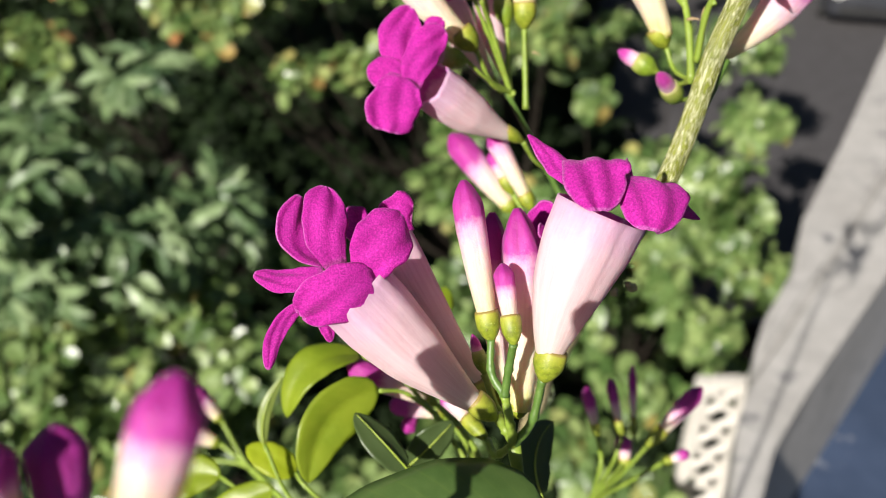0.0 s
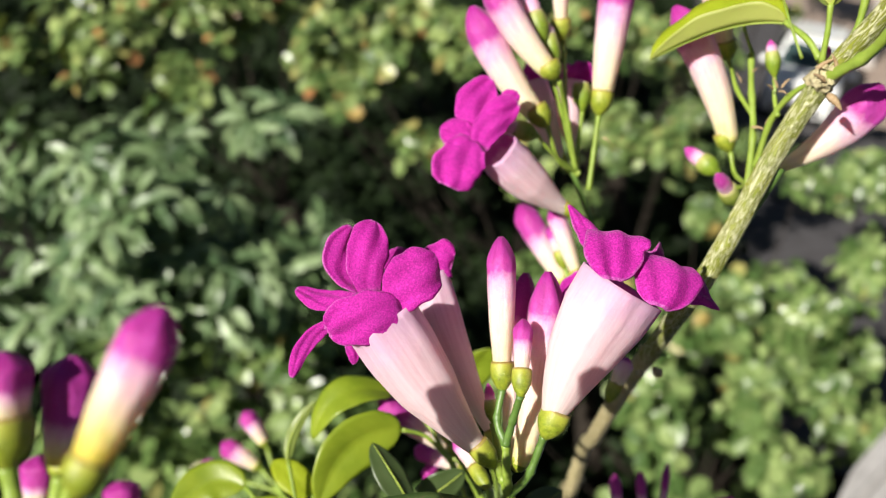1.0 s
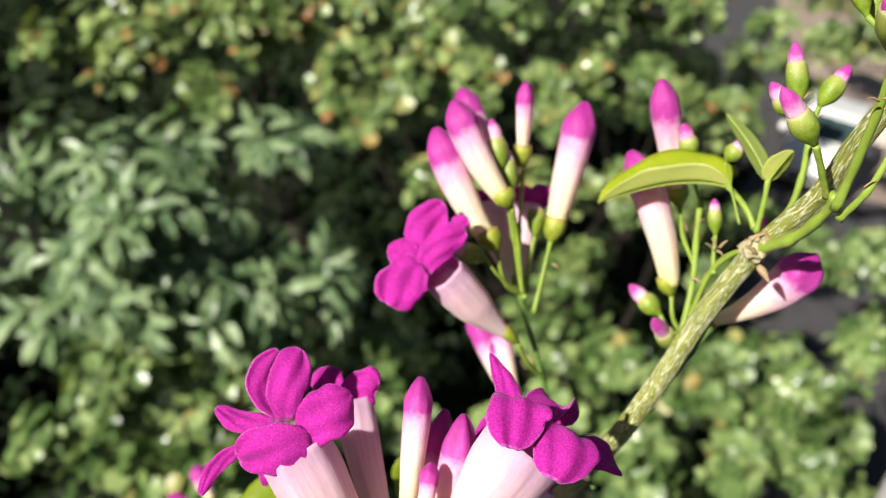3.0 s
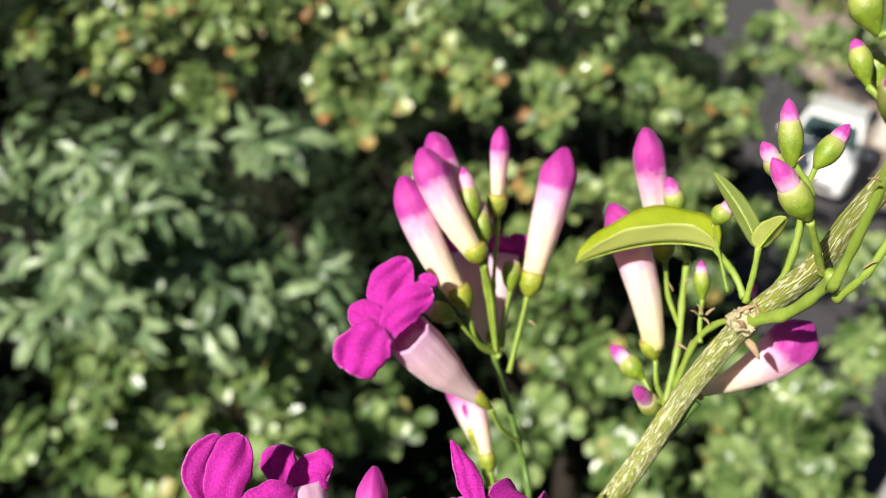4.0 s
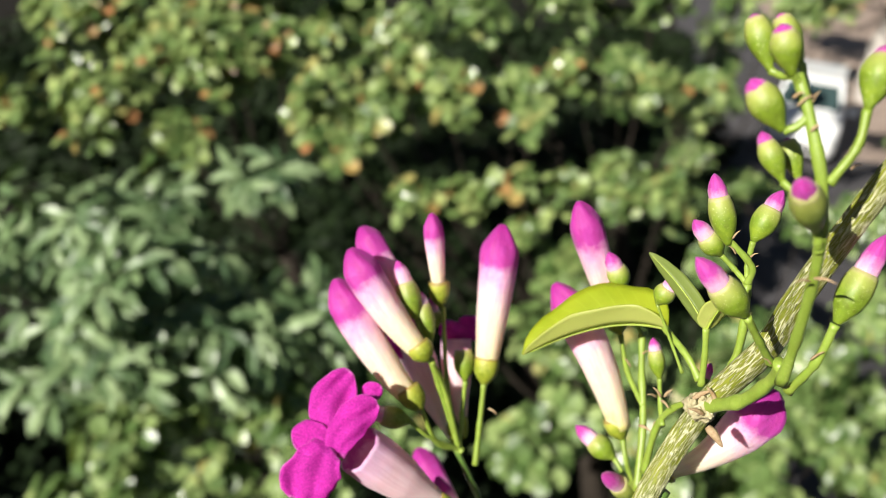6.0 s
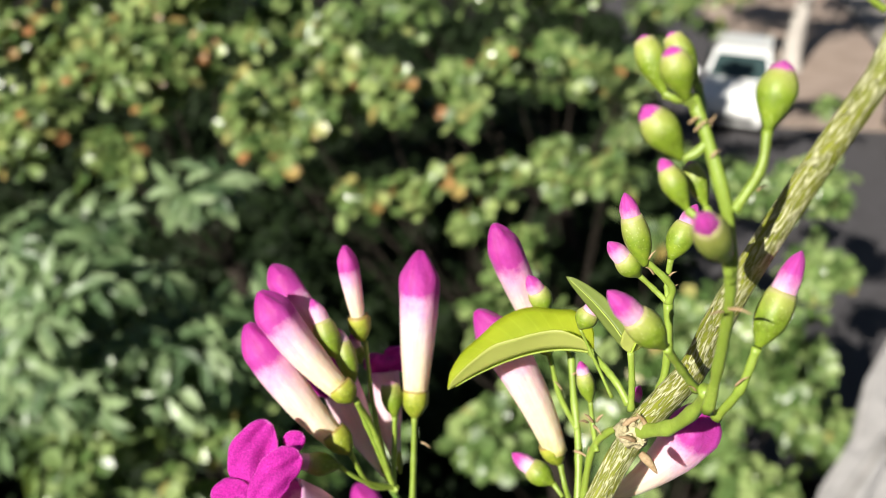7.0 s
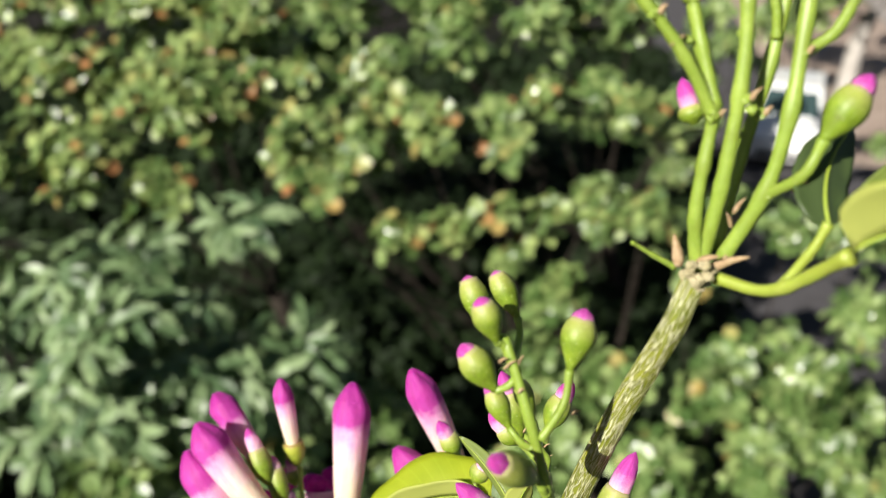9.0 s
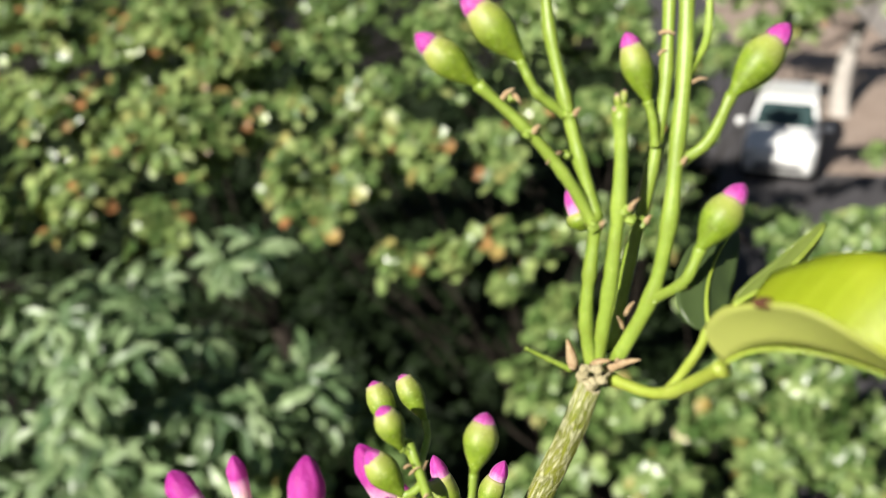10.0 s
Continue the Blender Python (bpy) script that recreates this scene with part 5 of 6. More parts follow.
stalk(vine, [(7.53, -0.06, 694.34), (7.42, -0.58, 696.10), (7.06, -1.61, 699.03), (6.59, -1.99, 701.30), (5.94, -1.40, 703.07), (5.53, -0.95, 703.92)], 0.154, 0.132, 'stalk', GREEN_STALK)
bud(vine, (5.01, -0.39, 703.78), (4.40, 0.24, 704.99), 0.73, calyx=0.93, purple=0.3, bend=0.0, calyx_width=0.8, kind='fat')
bud(vine, (5.81, 0.09, 703.90), (5.10, 0.64, 704.98), 0.69, calyx=0.93, purple=0.3, bend=0.0, calyx_width=0.8, kind='fat')
bud(vine, (5.37, -1.19, 703.93), (4.87, -1.03, 705.10), 0.79, calyx=0.88, purple=0.4, bend=0.0, calyx_width=0.8, kind='fat')
bud(vine, (5.42, -1.46, 702.62), (4.44, -1.15, 703.74), 0.88, calyx=0.85, purple=0.5, bend=0.0, calyx_width=0.8, kind='fat')
bud(vine, (5.81, -1.10, 701.16), (5.10, -0.55, 702.24), 0.65, calyx=0.8, purple=0.5, bend=0.0, calyx_width=0.8, kind='fat')
bud(vine, (6.41, -0.38, 700.91), (5.92, 0.14, 701.91), 0.57, calyx=0.95, purple=0.2, bend=0.0, calyx_width=0.8, kind='fat')
bud(vine, (6.68, -2.06, 700.34), (5.51, -3.80, 702.33), 0.88, calyx=0.85, purple=0.6, bend=0.0, calyx_width=0.8, kind='fat')
bud(vine, (7.25, -1.25, 703.33), (7.53, -0.55, 704.75), 0.92, calyx=0.84, purple=0.5, bend=0.0, calyx_width=0.8, kind='fat')
stalk(vine, [(6.66, -1.94, 701.59), (7.16, -1.61, 702.50), (7.25, -1.25, 703.33)], 0.120, 0.108, 'stalk', GREEN_STALK)
stalk(vine, [(5.94, -1.40, 703.07), (5.71, -1.46, 702.79), (5.42, -1.46, 702.62)], 0.108, 0.096, 'stalk', GREEN_STALK)
stalk(vine, [(5.65, -1.10, 703.64), (5.49, -1.11, 703.85), (5.37, -1.19, 703.93)], 0.108, 0.096, 'stalk', GREEN_STALK)
stalk(vine, [(5.81, -1.13, 703.36), (5.90, -0.32, 703.57), (5.81, 0.09, 703.90)], 0.096, 0.096, 'stalk', GREEN_STALK)
stalk(vine, [(5.53, -0.95, 703.92), (5.29, -0.61, 703.75), (5.01, -0.39, 703.78)], 0.096, 0.096, 'stalk', GREEN_STALK)
stalk(vine, [(6.51, -1.91, 701.24), (6.19, -1.49, 701.02), (5.81, -1.10, 701.16)], 0.108, 0.096, 'stalk', GREEN_STALK)
stalk(vine, [(6.61, -1.95, 700.95), (6.57, -0.91, 700.76), (6.41, -0.38, 700.91)], 0.096, 0.096, 'stalk', GREEN_STALK)
stalk(vine, [(6.89, -1.90, 699.77), (6.80, -2.01, 700.01), (6.68, -2.06, 700.34)], 0.120, 0.120, 'stalk', GREEN_STALK)
bud(vine, (8.53, -0.06, 696.65), (9.45, 0.95, 699.15), 0.97, calyx=0.58, purple=0.6, bend=0.0, calyx_width=1.05, kind='green')
stalk(vine, [(7.87, 0.18, 693.91), (8.27, -0.17, 695.28), (8.50, -0.08, 696.62)], 0.132, 0.120, 'stalk', GREEN_STALK)

# the top truss above the upper node
stalk(vine, [(10.22, 0.12, 705.66), (9.96, 0.12, 707.35), (10.09, 0.49, 709.49), (10.05, 0.54, 709.83)], 0.18, 0.147, 'stalk', GREEN_STALK)
stalk(vine, [(10.06, 0.45, 709.65), (9.40, 0.46, 710.79), (8.46, 0.54, 711.93), (7.25, 0.67, 713.02)], 0.155, 0.127, 'stalk', GREEN_STALK)
stalk(vine, [(10.11, 0.52, 709.77), (9.69, 0.96, 711.04), (9.35, 1.34, 712.17), (8.87, 1.99, 713.90), (8.65, 2.66, 715.35)], 0.169, 0.141, 'stalk', GREEN_STALK)
stalk(vine, [(9.29, 1.31, 712.11), (8.61, 1.25, 712.67), (8.20, 1.43, 713.39)], 0.127, 0.113, 'stalk', GREEN_STALK)
stalk(vine, [(10.22, 0.12, 705.66), (10.49, 0.25, 707.93), (10.63, 0.66, 710.60), (10.54, 1.06, 712.40)], 0.192, 0.158, 'stalk', GREEN_STALK)
stalk(vine, [(10.78, 0.34, 705.93), (11.53, 0.35, 707.84), (11.82, 0.59, 709.64), (11.91, 1.07, 711.32), (12.01, 1.75, 713.17), (12.00, 2.67, 715.32)], 0.18, 0.169, 'stalk', GREEN_STALK)
stalk(vine, [(10.69, 0.71, 706.03), (11.02, 1.34, 708.18), (11.42, 1.76, 710.34), (11.68, 2.43, 712.58), (11.70, 3.47, 715.21)], 0.169, 0.155, 'stalk', GREEN_STALK)
stalk(vine, [(11.50, 1.85, 711.19), (11.40, 1.91, 711.81), (11.24, 2.00, 712.28)], 0.127, 0.113, 'stalk', GREEN_STALK)
stalk(vine, [(11.97, 1.06, 711.05), (12.63, 1.19, 711.57), (13.12, 1.62, 712.57)], 0.141, 0.127, 'stalk', GREEN_STALK)
stalk(vine, [(11.56, 0.33, 707.78), (12.19, -0.12, 708.51), (12.52, -0.01, 709.36)], 0.141, 0.127, 'stalk', GREEN_STALK)
stalk(vine, [(12.09, 1.70, 713.05), (12.53, 2.31, 713.70), (12.59, 3.05, 715.00)], 0.099, 0.085, 'stalk', GREEN_STALK)
bud(vine, (7.27, 0.66, 712.99), (5.83, 0.78, 714.13), 0.84, calyx=0.78, purple=0.6, bend=0.0, calyx_width=0.8, kind='fat')
bud(vine, (8.27, 1.41, 713.34), (6.82, 1.73, 714.89), 0.95, calyx=0.78, purple=0.6, bend=0.0, calyx_width=0.8, kind='fat')
bud(vine, (11.27, 1.97, 712.22), (10.66, 2.44, 713.83), 0.76, calyx=0.82, purple=0.6, bend=0.0, calyx_width=0.8, kind='fat')
bud(vine, (13.10, 1.60, 712.52), (14.35, 2.30, 714.07), 0.97, calyx=0.76, purple=0.6, bend=0.0, calyx_width=0.8, kind='fat')
bud(vine, (12.48, -0.04, 709.31), (13.43, 0.57, 710.76), 0.94, calyx=0.76, purple=0.6, bend=0.0, calyx_width=0.8, kind='fat')
bud(vine, (9.85, 1.38, 709.08), (9.42, 1.82, 710.12), 0.71, calyx=0.4, purple=0.7, bend=0.0, calyx_width=0.8, kind='green')
stalk(vine, [(9.64, 0.01, 705.82), (8.99, -0.12, 706.21), (8.49, -0.25, 706.55)], 0.085, 0.042, 'stalk', GREEN_STALK)
stalk(vine, [(10.64, -0.05, 705.63), (11.79, -0.99, 705.91), (12.84, -2.45, 707.66)], 0.150, 0.165, 'petiole', YELLOW_STALK)
stalk(vine, [(11.97, -1.09, 706.12), (12.46, -1.10, 707.10), (12.71, -0.99, 707.73)], 0.120, 0.115, 'petiole', YELLOW_STALK)
leaf(vine, (12.76, -2.76, 707.97), (14.42, -3.72, 708.89), (17.61, -4.74, 707.92), 5.32, (15.68, -3.11, 708.76), fold=0.96, material=LEAF, near=0.62, spot=(8, 0))
# leaf behind, its shade put into the dark leaf colour
leaf(vine, (12.77, -0.83, 707.57), (12.85, 0.38, 708.43), (13.69, 1.91, 709.04), 1.63, (14.13, 0.54, 707.93), fold=0.4, material=DARK_SHADED_LEAF)
leaf(vine, (13.18, -0.94, 708.40), (14.40, -0.50, 709.17), (15.23, 0.13, 710.01), 0.72, (14.90, -0.28, 708.56), fold=0.5, material=MID_LEAF)
dry_scale(vine, (10.44, -0.08, 705.87), (11.32, -0.27, 706.38), 0.10)
dry_scale(vine, (9.71, -0.15, 705.93), (9.51, -0.02, 706.72), 0.12)
dry_scale(vine, (6.47, 2.90, 690.00), (7.03, 2.41, 689.59), 0.14)
node_knot(vine, (10.04, 0.22, 709.75), 0.14, 1045, GREEN_STALK)
node_knot(vine, (10.57, 1.10, 711.43), 0.14, 1090, GREEN_STALK)
node_knot(vine, (10.89, 0.39, 709.85), 0.14, 1110, GREEN_STALK)
node_knot(vine, (9.32, 0.85, 711.28), 0.14, 995, GREEN_STALK)
node_knot(vine, (8.02, 1.27, 712.52), 0.14, 900, GREEN_STALK)
node_knot(vine, (11.91, 1.10, 711.03), 0.14, 1190, GREEN_STALK)
node_knot(vine, (10.06, 0.38, 709.61), 0.17, 1053, GREEN_STALK)
dry_scale(vine, (10.16, 0.29, 709.62), (10.31, 0.20, 709.87), 0.06)
node_knot(vine, (10.75, 0.48, 710.07), 0.17, 1107, GREEN_STALK)
dry_scale(vine, (10.85, 0.38, 710.08), (10.99, 0.30, 710.33), 0.06)
node_knot(vine, (11.17, 0.72, 709.64), 0.17, 1135, GREEN_STALK)
dry_scale(vine, (11.27, 0.63, 709.65), (11.40, 0.54, 709.90), 0.06)
node_knot(vine, (11.93, 1.00, 711.04), 0.17, 1199, GREEN_STALK)
dry_scale(vine, (12.02, 0.90, 711.05), (12.14, 0.81, 711.28), 0.06)
node_knot(vine, (11.56, 0.30, 707.83), 0.17, 1157, GREEN_STALK)
dry_scale(vine, (11.66, 0.21, 707.85), (11.79, 0.13, 708.12), 0.06)
node_knot(vine, (9.38, 1.27, 712.12), 0.17, 1009, GREEN_STALK)
dry_scale(vine, (9.49, 1.17, 712.13), (9.64, 1.08, 712.35), 0.06)
node_knot(vine, (8.46, 0.49, 711.93), 0.17, 937, GREEN_STALK)
dry_scale(vine, (8.57, 0.39, 711.94), (8.72, 0.30, 712.16), 0.06)

# dark joint of the lower stem and the small dry bracts on the stalks
node_knot(vine, (1.95, -1.09, 677.89), 0.24, 21)
node_knot(vine, (1.15, -1.44, 677.89), 0.2, 22)
dry_scale(vine, (4.13, 8.48, 688.20), (3.73, 8.45, 688.66), 0.036)
dry_scale(vine, (4.45, 8.93, 688.51), (4.81, 8.95, 688.86), 0.036)
dry_scale(vine, (4.64, 6.33, 686.90), (5.13, 5.81, 687.07), 0.054)
dry_scale(vine, (5.12, 5.83, 687.11), (5.11, 5.71, 687.73), 0.036)
dry_scale(vine, (5.09, 5.36, 689.18), (4.70, 5.23, 689.67), 0.048)
dry_scale(vine, (5.22, 5.39, 689.20), (5.40, 5.15, 689.75), 0.054)
dry_scale(vine, (5.12, 5.30, 689.07), (5.35, 4.62, 689.23), 0.048)
dry_scale(vine, (4.94, 5.50, 689.05), (4.51, 5.14, 689.35), 0.042)
dry_scale(vine, (6.91, 4.45, 695.55), (7.13, 4.42, 695.85), 0.036)
dry_scale(vine, (6.80, 4.49, 696.07), (7.03, 4.43, 696.31), 0.030)
dry_scale(vine, (7.32, 0.67, 694.46), (6.99, 0.45, 694.77), 0.030)
dry_scale(vine, (6.00, -1.69, 702.78), (6.16, -1.78, 702.99), 0.036)
dry_scale(vine, (5.46, -1.40, 703.46), (5.69, -1.49, 703.64), 0.036)
dry_scale(vine, (7.44, -0.76, 701.59), (7.65, -0.86, 701.77), 0.030)
dry_scale(vine, (7.04, -1.23, 698.58), (7.19, -1.32, 698.79), 0.030)
dry_scale(vine, (-1.73, 9.38, 684.11), (-1.29, 9.15, 684.00), 0.042)
dry_scale(vine, (5.59, -1.42, 703.28), (5.94, -1.44, 703.61), 0.030)
dry_scale(vine, (5.93, -1.27, 703.30), (6.08, -1.27, 703.68), 0.030)
dry_scale(vine, (6.93, -2.08, 699.04), (7.40, -2.44, 699.15), 0.036)
dry_scale(vine, (6.88, -2.04, 698.91), (6.41, -2.37, 699.01), 0.030)
dry_scale(vine, (8.06, -0.31, 695.46), (8.33, -0.49, 695.93), 0.030)
dry_scale(vine, (6.06, 4.29, 696.79), (6.25, 4.27, 697.14), 0.030)
dry_scale(vine, (6.30, 4.33, 696.22), (5.99, 4.25, 696.52), 0.030)
dry_scale(vine, (10.77, 0.57, 709.92), (11.10, 0.50, 710.36), 0.048)
dry_scale(vine, (10.94, 0.59, 707.12), (11.14, 0.42, 707.63), 0.054)
dry_scale(vine, (10.92, 0.44, 706.80), (10.70, 0.30, 707.28), 0.048)
dry_scale(vine, (7.79, 0.67, 712.62), (8.12, 0.54, 712.95), 0.060)
dry_scale(vine, (8.05, 0.76, 712.73), (8.26, 0.41, 712.64), 0.054)
dry_scale(vine, (12.14, 1.60, 712.81), (12.51, 1.40, 712.99), 0.036)
dry_scale(vine, (9.25, 0.73, 711.39), (8.87, 0.27, 711.24), 0.042)
dry_scale(vine, (12.06, 0.07, 708.02), (12.35, -0.09, 708.32), 0.030)
dry_scale(vine, (11.47, 2.84, 713.72), (11.84, 2.57, 713.75), 0.048)
dry_scale(vine, (11.49, 2.70, 713.21), (11.66, 2.48, 713.39), 0.042)
dry_scale(vine, (10.13, -0.07, 705.99), (10.58, -0.46, 706.43), 0.084)
dry_scale(vine, (10.63, -0.06, 705.84), (10.80, -0.23, 706.38), 0.072)
dry_scale(vine, (5.84, 3.29, 690.85), (6.40, 3.12, 691.43), 0.084)
dry_scale(vine, (6.23, 2.92, 690.50), (5.62, 2.67, 690.84), 0.072)
dry_scale(vine, (6.64, 3.11, 690.94), (6.13, 2.97, 691.66), 0.072)
bud(vine, (10.56, 1.03, 712.21), (10.58, 1.11, 712.50), 0.19, calyx=0.95, purple=0.1, bend=0.0, calyx_width=0.8, kind='fat')
bud(vine, (10.56, 1.03, 712.21), (10.44, 1.08, 712.71), 0.19, calyx=0.95, purple=0.1, bend=0.0, calyx_width=0.8, kind='fat')
bud(vine, (10.56, 1.03, 712.21), (10.63, 1.25, 712.76), 0.19, calyx=0.95, purple=0.1, bend=0.0, calyx_width=0.8, kind='fat')
bud(vine, (10.56, 1.03, 712.21), (10.38, 0.93, 712.41), 0.19, calyx=0.95, purple=0.1, bend=0.0, calyx_width=0.8, kind='fat')
bud(vine, (10.56, 1.03, 712.21), (10.72, 1.01, 712.46), 0.19, calyx=0.95, purple=0.1, bend=0.0, calyx_width=0.8, kind='fat')

# leaves round the foot of the lowest truss
leaf(vine, (-10.01, 0.19, 672.83), (-12.30, -0.89, 673.17), (-13.39, -2.25, 671.28), 2.00, (-11.28, -2.11, 672.93), fold=0.3, material=MID_LEAF)
leaf(vine, (-9.11, -1.81, 672.52), (-11.25, -3.31, 672.25), (-12.14, -5.28, 670.34), 2.70, (-10.14, -3.41, 671.15), fold=0.35, material=MID_LEAF)
leaf(vine, (-7.67, -6.53, 672.64), (-8.74, -5.86, 673.68), (-9.87, -4.88, 674.29), 1.55, (-8.09, -5.10, 673.68), fold=0.4, material=DARK_SHADED_LEAF)
# the next two leaves carry their shade in the leaf colour
leaf(vine, (-7.73, -5.10, 671.20), (-6.72, -4.56, 671.92), (-5.77, -3.95, 672.74), 1.75, (-6.17, -4.64, 671.07), fold=0.25, material=DARK_SHADED_LEAF)
leaf(vine, (-2.77, -11.63, 676.90), (-6.80, -12.66, 677.53), (-11.86, -14.54, 676.70), 3.75, (-5.84, -15.42, 676.45), fold=0.2, material=DARK_SHADED_LEAF)
leaf(vine, (-1.98, -6.77, 670.97), (-2.25, -5.42, 672.18), (-1.26, -3.40, 672.09), 1.95, (-0.79, -5.15, 671.23), fold=0.3, material=DARK_SHADED_LEAF)
leaf(vine, (-13.25, -2.73, 667.95), (-14.43, -2.36, 668.55), (-15.70, -1.71, 668.69), 1.60, (-14.85, -3.09, 668.23), fold=0.2, material=LEAF)
leaf(vine, (-17.59, -0.93, 665.54), (-19.75, -1.08, 665.46), (-20.89, -3.00, 664.51), 2.30, (-18.96, -2.15, 664.74), fold=0.3, material=MID_LEAF)
leaf(vine, (-14.56, -2.56, 666.52), (-16.43, -3.09, 665.87), (-18.60, -3.83, 664.92), 1.90, (-15.89, -3.97, 665.43), fold=0.3, material=MID_LEAF)
leaf(vine, (-14.55, -2.66, 669.88), (-14.50, -1.77, 671.16), (-13.65, -0.83, 672.47), 0.70, (-14.11, -1.81, 671.08), fold=0.5, material=MID_LEAF)
leaf(vine, (-7.27, 7.42, 667.78), (-6.66, 8.24, 668.97), (-5.98, 8.07, 670.69), 2.32, (-8.18, 7.86, 669.76), fold=0.3, material=MID_LEAF)
stalk(vine, [(-6.58, -1.65, 670.84), (-8.57, -0.15, 672.24), (-10.01, 0.19, 672.83)], 0.110, 0.100, 'petiole', GREEN_STALK)
stalk(vine, [(-6.58, -1.65, 670.84), (-7.95, -1.41, 671.97), (-9.11, -1.81, 672.52)], 0.110, 0.100, 'petiole', GREEN_STALK)
stalk(vine, [(-6.61, -6.99, 669.49), (-7.04, -6.97, 671.63), (-7.67, -6.53, 672.64)], 0.110, 0.100, 'petiole', GREEN_STALK)
stalk(vine, [(-3.99, -7.16, 668.63), (-7.24, -6.04, 670.52), (-7.73, -5.10, 671.20)], 0.110, 0.100, 'petiole', GREEN_STALK)
stalk(vine, [(-3.08, -8.45, 670.57), (-2.00, -10.10, 674.00), (-2.77, -11.63, 676.90)], 0.132, 0.132, 'petiole', GREEN_STALK)
stalk(vine, [(-2.96, -8.43, 670.57), (-2.32, -7.70, 670.57), (-1.98, -6.77, 670.97)], 0.119, 0.119, 'petiole', GREEN_STALK)
stalk(vine, [(-10.22, -4.51, 665.83), (-12.63, -3.47, 667.71), (-13.25, -2.73, 667.95)], 0.110, 0.100, 'petiole', GREEN_STALK)
stalk(vine, [(-10.22, -4.51, 665.83), (-14.07, -3.38, 665.30), (-17.59, -0.93, 665.54)], 0.110, 0.100, 'petiole', GREEN_STALK)
stalk(vine, [(-10.22, -4.51, 665.83), (-13.05, -3.81, 666.37), (-14.56, -2.56, 666.52)], 0.110, 0.100, 'petiole', GREEN_STALK)
stalk(vine, [(-10.22, -4.51, 665.83), (-13.19, -4.17, 667.61), (-14.55, -2.66, 669.88)], 0.100, 0.090, 'petiole', GREEN_STALK)
stalk(vine, [(-6.58, -1.65, 670.84), (-4.42, -4.89, 669.54), (-2.94, -7.69, 669.65)], 0.130, 0.160, 'side_stem', GREEN_STALK)
stalk(vine, [(-2.94, -7.69, 669.65), (-6.70, -6.25, 668.58), (-10.22, -4.51, 665.83)], 0.290, 0.211, 'side_stem', GREEN_STALK)
stalk(vine, [(-2.91, -7.33, 669.18), (-4.44, 2.74, 665.82), (-7.27, 7.42, 667.78)], 0.106, 0.106, 'petiole', GREEN_STALK)
bud(vine, (-6.41, -0.72, 670.41), (-10.75, 0.32, 672.19), 1.25, calyx=0.14, purple=0.42, bend=0.03, calyx_width=0.5, kind='spent')
bud(vine, (-6.06, 0.71, 668.06), (-8.91, 1.42, 668.38), 1.10, calyx=0.14, purple=0.45, bend=0.0, calyx_width=0.5, kind='spent')
bud(vine, (-7.59, 1.67, 667.78), (-8.04, 0.20, 667.44), 0.80, calyx=0.12, purple=0.8, bend=0.0, calyx_width=0.4, kind='bud')
bud(vine, (-6.97, 1.44, 668.52), (-9.34, 2.57, 670.90), 1.07, calyx=0.3, purple=0.2, bend=0.0, calyx_width=0.7, kind='bud')
stalk(vine, [(-3.91, -5.89, 668.58), (-4.65, -2.96, 669.70), (-6.41, -0.72, 670.41)], 0.140, 0.120, 'stalk', GREEN_STALK)
stalk(vine, [(-3.91, -5.89, 668.58), (-4.64, -2.09, 668.76), (-6.06, 0.71, 668.06)], 0.140, 0.120, 'stalk', GREEN_STALK)
stalk(vine, [(-3.91, -5.89, 668.58), (-5.12, -0.27, 667.44), (-6.97, 1.44, 668.52)], 0.132, 0.132, 'stalk', GREEN_STALK)

# buds of a shoot lower down, to the dark side
bud(vine, (3.40, 6.34, 660.06), (2.66, 8.03, 662.79), 0.78, calyx=0.3, purple=0.5, bend=0.0, calyx_width=0.8, kind='bud')
stalk(vine, [(2.68, 3.35, 657.69), (3.66, 5.67, 658.32), (3.40, 6.34, 660.06)], 0.135, 0.135, 'stalk', GREEN_STALK)
bud(vine, (5.01, 6.81, 659.61), (4.27, 8.89, 662.62), 0.68, calyx=0.3, purple=0.5, bend=0.0, calyx_width=0.8, kind='bud')
stalk(vine, [(2.68, 3.35, 657.69), (4.40, 5.76, 658.45), (5.01, 6.81, 659.61)], 0.135, 0.135, 'stalk', GREEN_STALK)
bud(vine, (6.37, 8.63, 657.32), (6.45, 11.97, 660.85), 0.57, calyx=0.3, purple=0.5, bend=0.0, calyx_width=0.8, kind='bud')
stalk(vine, [(2.68, 3.35, 657.69), (4.81, 5.57, 658.18), (6.37, 8.63, 657.32)], 0.135, 0.135, 'stalk', GREEN_STALK)
bud(vine, (6.64, 6.68, 658.87), (10.15, 8.84, 661.84), 1.15, calyx=0.3, purple=0.5, bend=0.0, calyx_width=0.8, kind='bud')
stalk(vine, [(2.68, 3.35, 657.69), (4.98, 5.37, 657.92), (6.64, 6.68, 658.87)], 0.135, 0.135, 'stalk', GREEN_STALK)
bud(vine, (7.64, 6.09, 658.06), (9.31, 6.45, 658.54), 0.73, calyx=0.3, purple=0.5, bend=0.0, calyx_width=0.8, kind='bud')
stalk(vine, [(2.68, 3.35, 657.69), (5.48, 5.08, 657.51), (7.64, 6.09, 658.06)], 0.135, 0.135, 'stalk', GREEN_STALK)
bud(vine, (5.31, 5.90, 657.79), (5.14, 7.07, 659.41), 1.04, calyx=0.3, purple=0.5, bend=0.0, calyx_width=0.8, kind='bud')
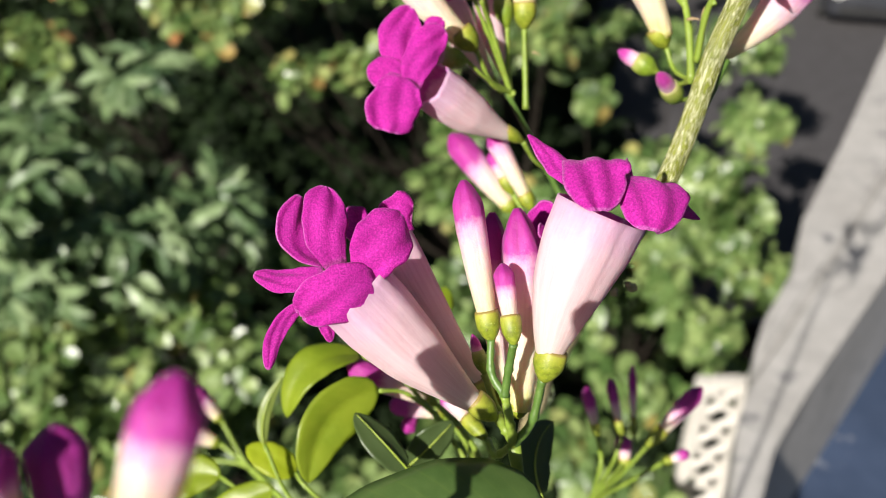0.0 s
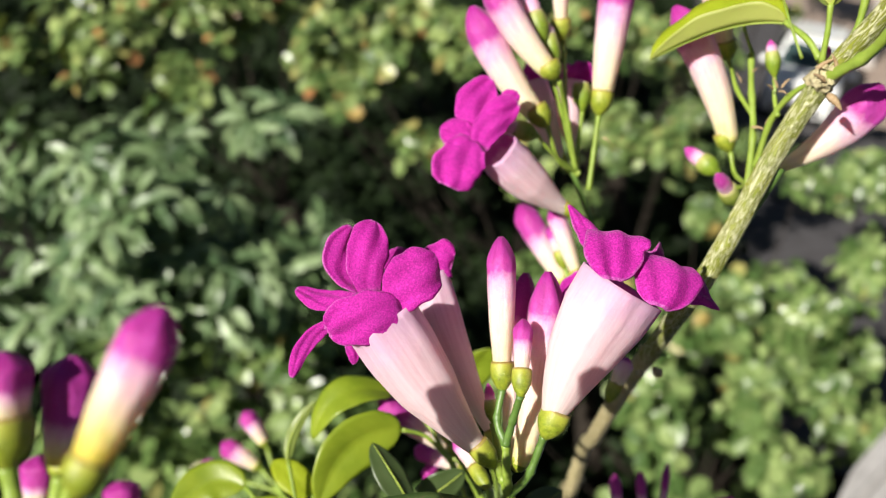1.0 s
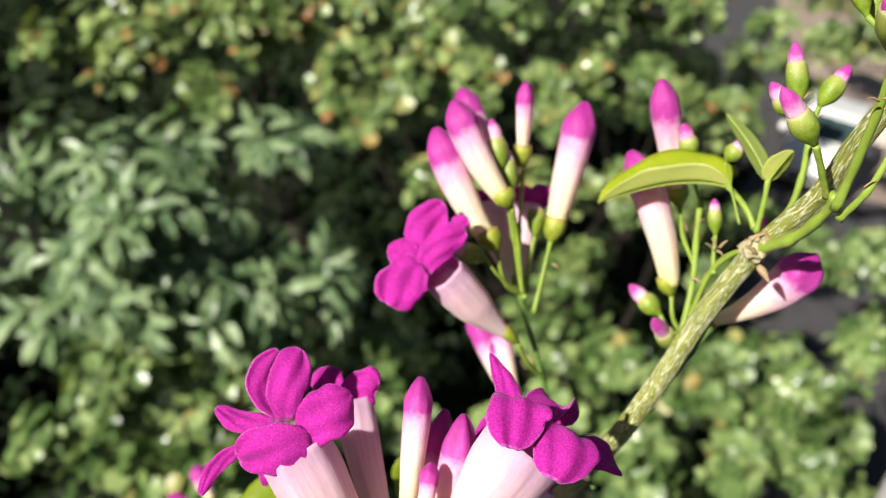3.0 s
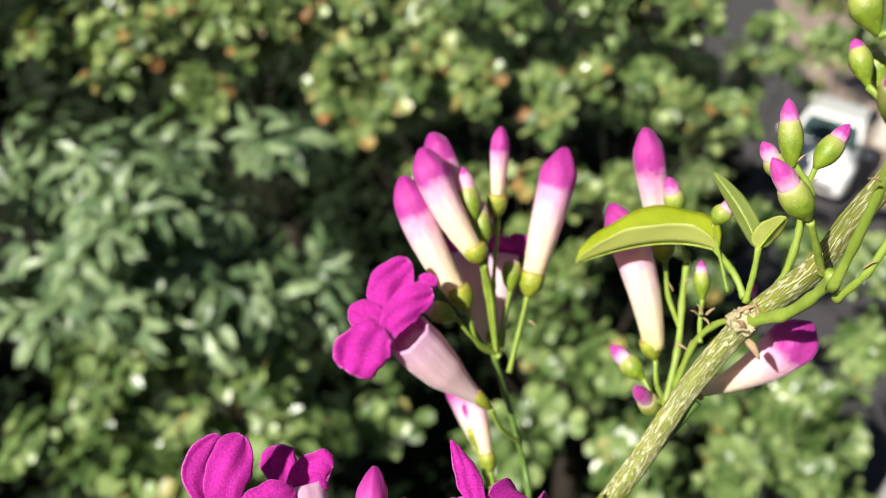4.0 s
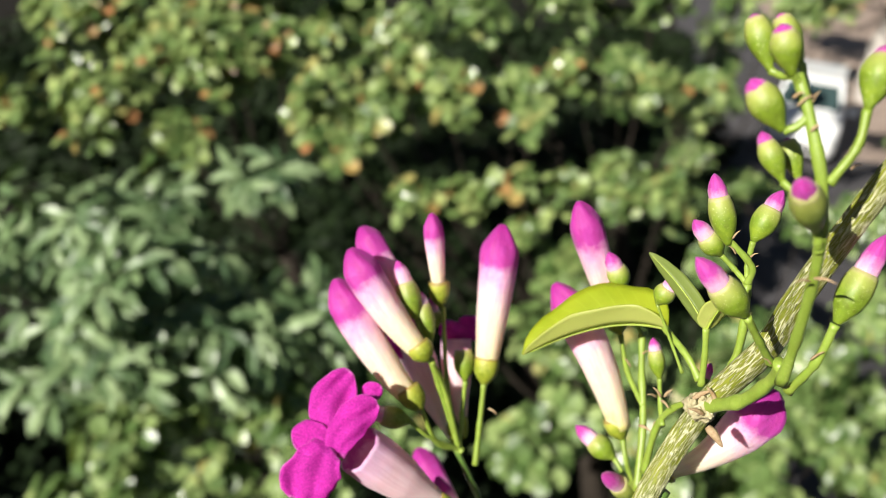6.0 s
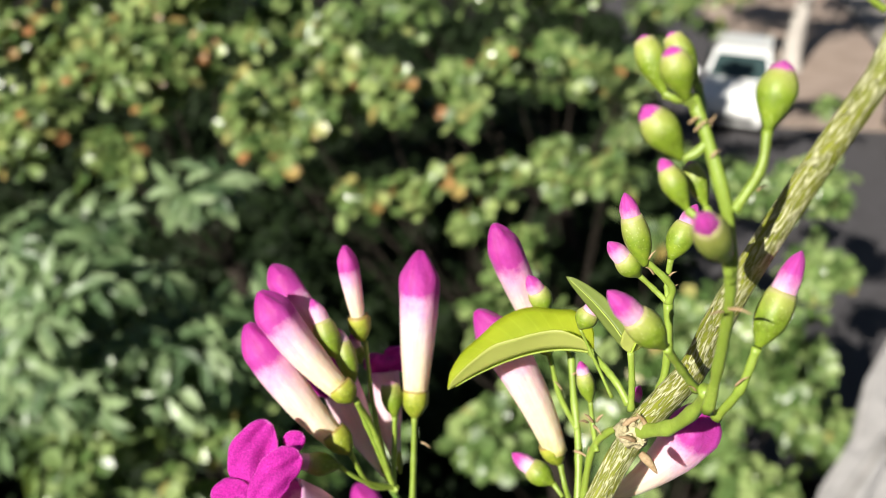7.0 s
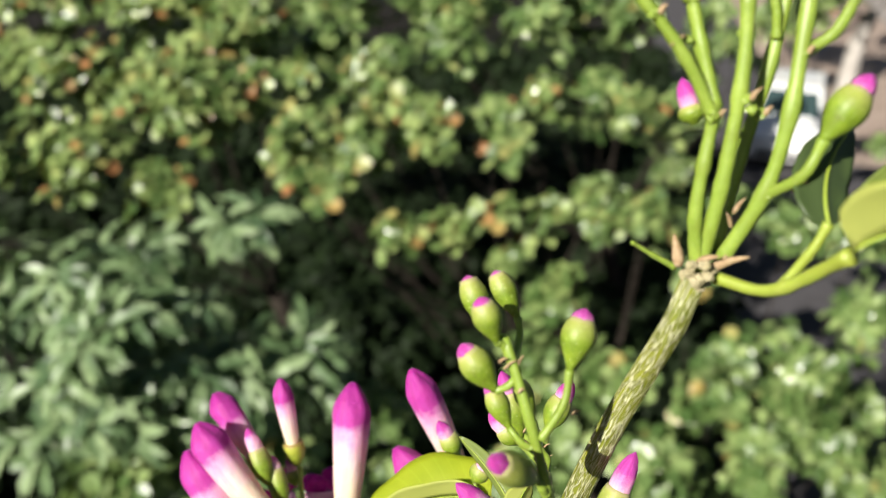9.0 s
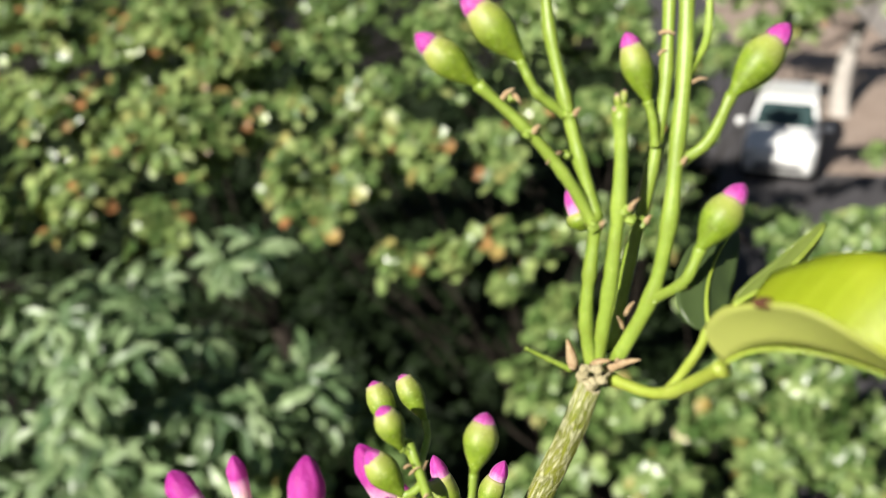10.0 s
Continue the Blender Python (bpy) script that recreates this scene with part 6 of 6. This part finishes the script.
stalk(vine, [(2.68, 3.35, 657.69), (4.32, 4.99, 657.38), (5.31, 5.90, 657.79)], 0.135, 0.135, 'stalk', GREEN_STALK)
stalk(vine, [(-0.95, -5.78, 662.13), (0.65, -1.09, 660.08), (2.68, 3.35, 657.69)], 0.216, 0.180, 'stalk', GREEN_STALK)

# buds of a second shoot low behind the leaves
bud(vine, (-23.95, 18.64, 648.80), (-26.24, 19.74, 651.13), 1.59, calyx=0.15, purple=0.4, bend=0.0, calyx_width=0.6, kind='bud')
stalk(vine, [(-17.98, 11.93, 646.53), (-21.60, 15.92, 646.32), (-23.95, 18.64, 648.80)], 0.176, 0.176, 'stalk', GREEN_STALK)
bud(vine, (-24.12, 17.63, 647.17), (-27.66, 18.09, 648.71), 1.68, calyx=0.15, purple=0.4, bend=0.0, calyx_width=0.6, kind='bud')
stalk(vine, [(-17.98, 11.93, 646.53), (-21.60, 15.92, 646.32), (-24.12, 17.63, 647.17)], 0.176, 0.176, 'stalk', GREEN_STALK)
bud(vine, (-25.80, 16.83, 646.23), (-29.01, 16.99, 647.19), 1.40, calyx=0.15, purple=0.4, bend=0.0, calyx_width=0.6, kind='bud')
stalk(vine, [(-17.98, 11.93, 646.53), (-21.60, 15.92, 646.32), (-25.80, 16.83, 646.23)], 0.176, 0.176, 'stalk', GREEN_STALK)
stalk(vine, [(-11.81, 0.62, 659.32), (-14.53, 5.74, 653.21), (-17.98, 11.93, 646.53)], 0.218, 0.234, 'stalk', GREEN_STALK)

# the near shoot with three fat buds
bud(vine, (-10.68, -23.89, 690.49), (-9.81, -21.86, 693.07), 1.04, calyx=0.2, purple=0.33, bend=0.0, calyx_width=0.7, kind='bud', skin=YELLOW_COROLLA)
bud(vine, (-13.01, -21.04, 687.45), (-13.18, -19.70, 689.69), 1.13, calyx=0.14, purple=0.62, bend=0.0, calyx_width=0.6, kind='bud', skin=YELLOW_COROLLA)
bud(vine, (-13.53, -21.86, 688.44), (-13.97, -20.73, 690.40), 1.12, calyx=0.45, purple=0.45, bend=0.0, calyx_width=0.95, kind='bud', skin=YELLOW_COROLLA)
bud(vine, (-11.18, -21.86, 687.29), (-11.44, -21.38, 688.14), 0.74, calyx=0.2, purple=0.6, bend=0.0, calyx_width=0.8, kind='bud', skin=YELLOW_COROLLA)
bud(vine, (-13.83, -21.01, 686.07), (-13.98, -20.34, 687.22), 0.82, calyx=0.2, purple=0.6, bend=0.0, calyx_width=0.8, kind='bud', skin=YELLOW_COROLLA)
stalk(vine, [(-12.74, -22.48, 686.61), (-12.55, -22.05, 687.28), (-12.35, -21.62, 687.95)], 0.180, 0.165, 'stalk', GREEN_STALK)
stalk(vine, [(-12.72, -22.36, 686.80), (-12.67, -21.96, 687.45), (-12.61, -21.55, 688.11)], 0.180, 0.165, 'stalk', GREEN_STALK)
stalk(vine, [(-13.08, -22.43, 686.77), (-13.40, -22.04, 687.49), (-13.72, -21.64, 688.21)], 0.180, 0.165, 'stalk', GREEN_STALK)
stalk(vine, [(-12.39, -22.53, 686.46), (-11.79, -22.19, 686.88), (-11.18, -21.85, 687.31)], 0.180, 0.165, 'stalk', GREEN_STALK)
stalk(vine, [(-12.76, -22.43, 686.70), (-12.88, -22.22, 687.07), (-13.00, -22.01, 687.44)], 0.180, 0.165, 'stalk', GREEN_STALK)
stalk(vine, [(-10.39, -6.61, 668.60), (-15.03, -15.10, 673.09), (-12.64, -22.49, 684.98), (-12.76, -22.43, 686.70)], 0.240, 0.192, 'stalk', GREEN_STALK)
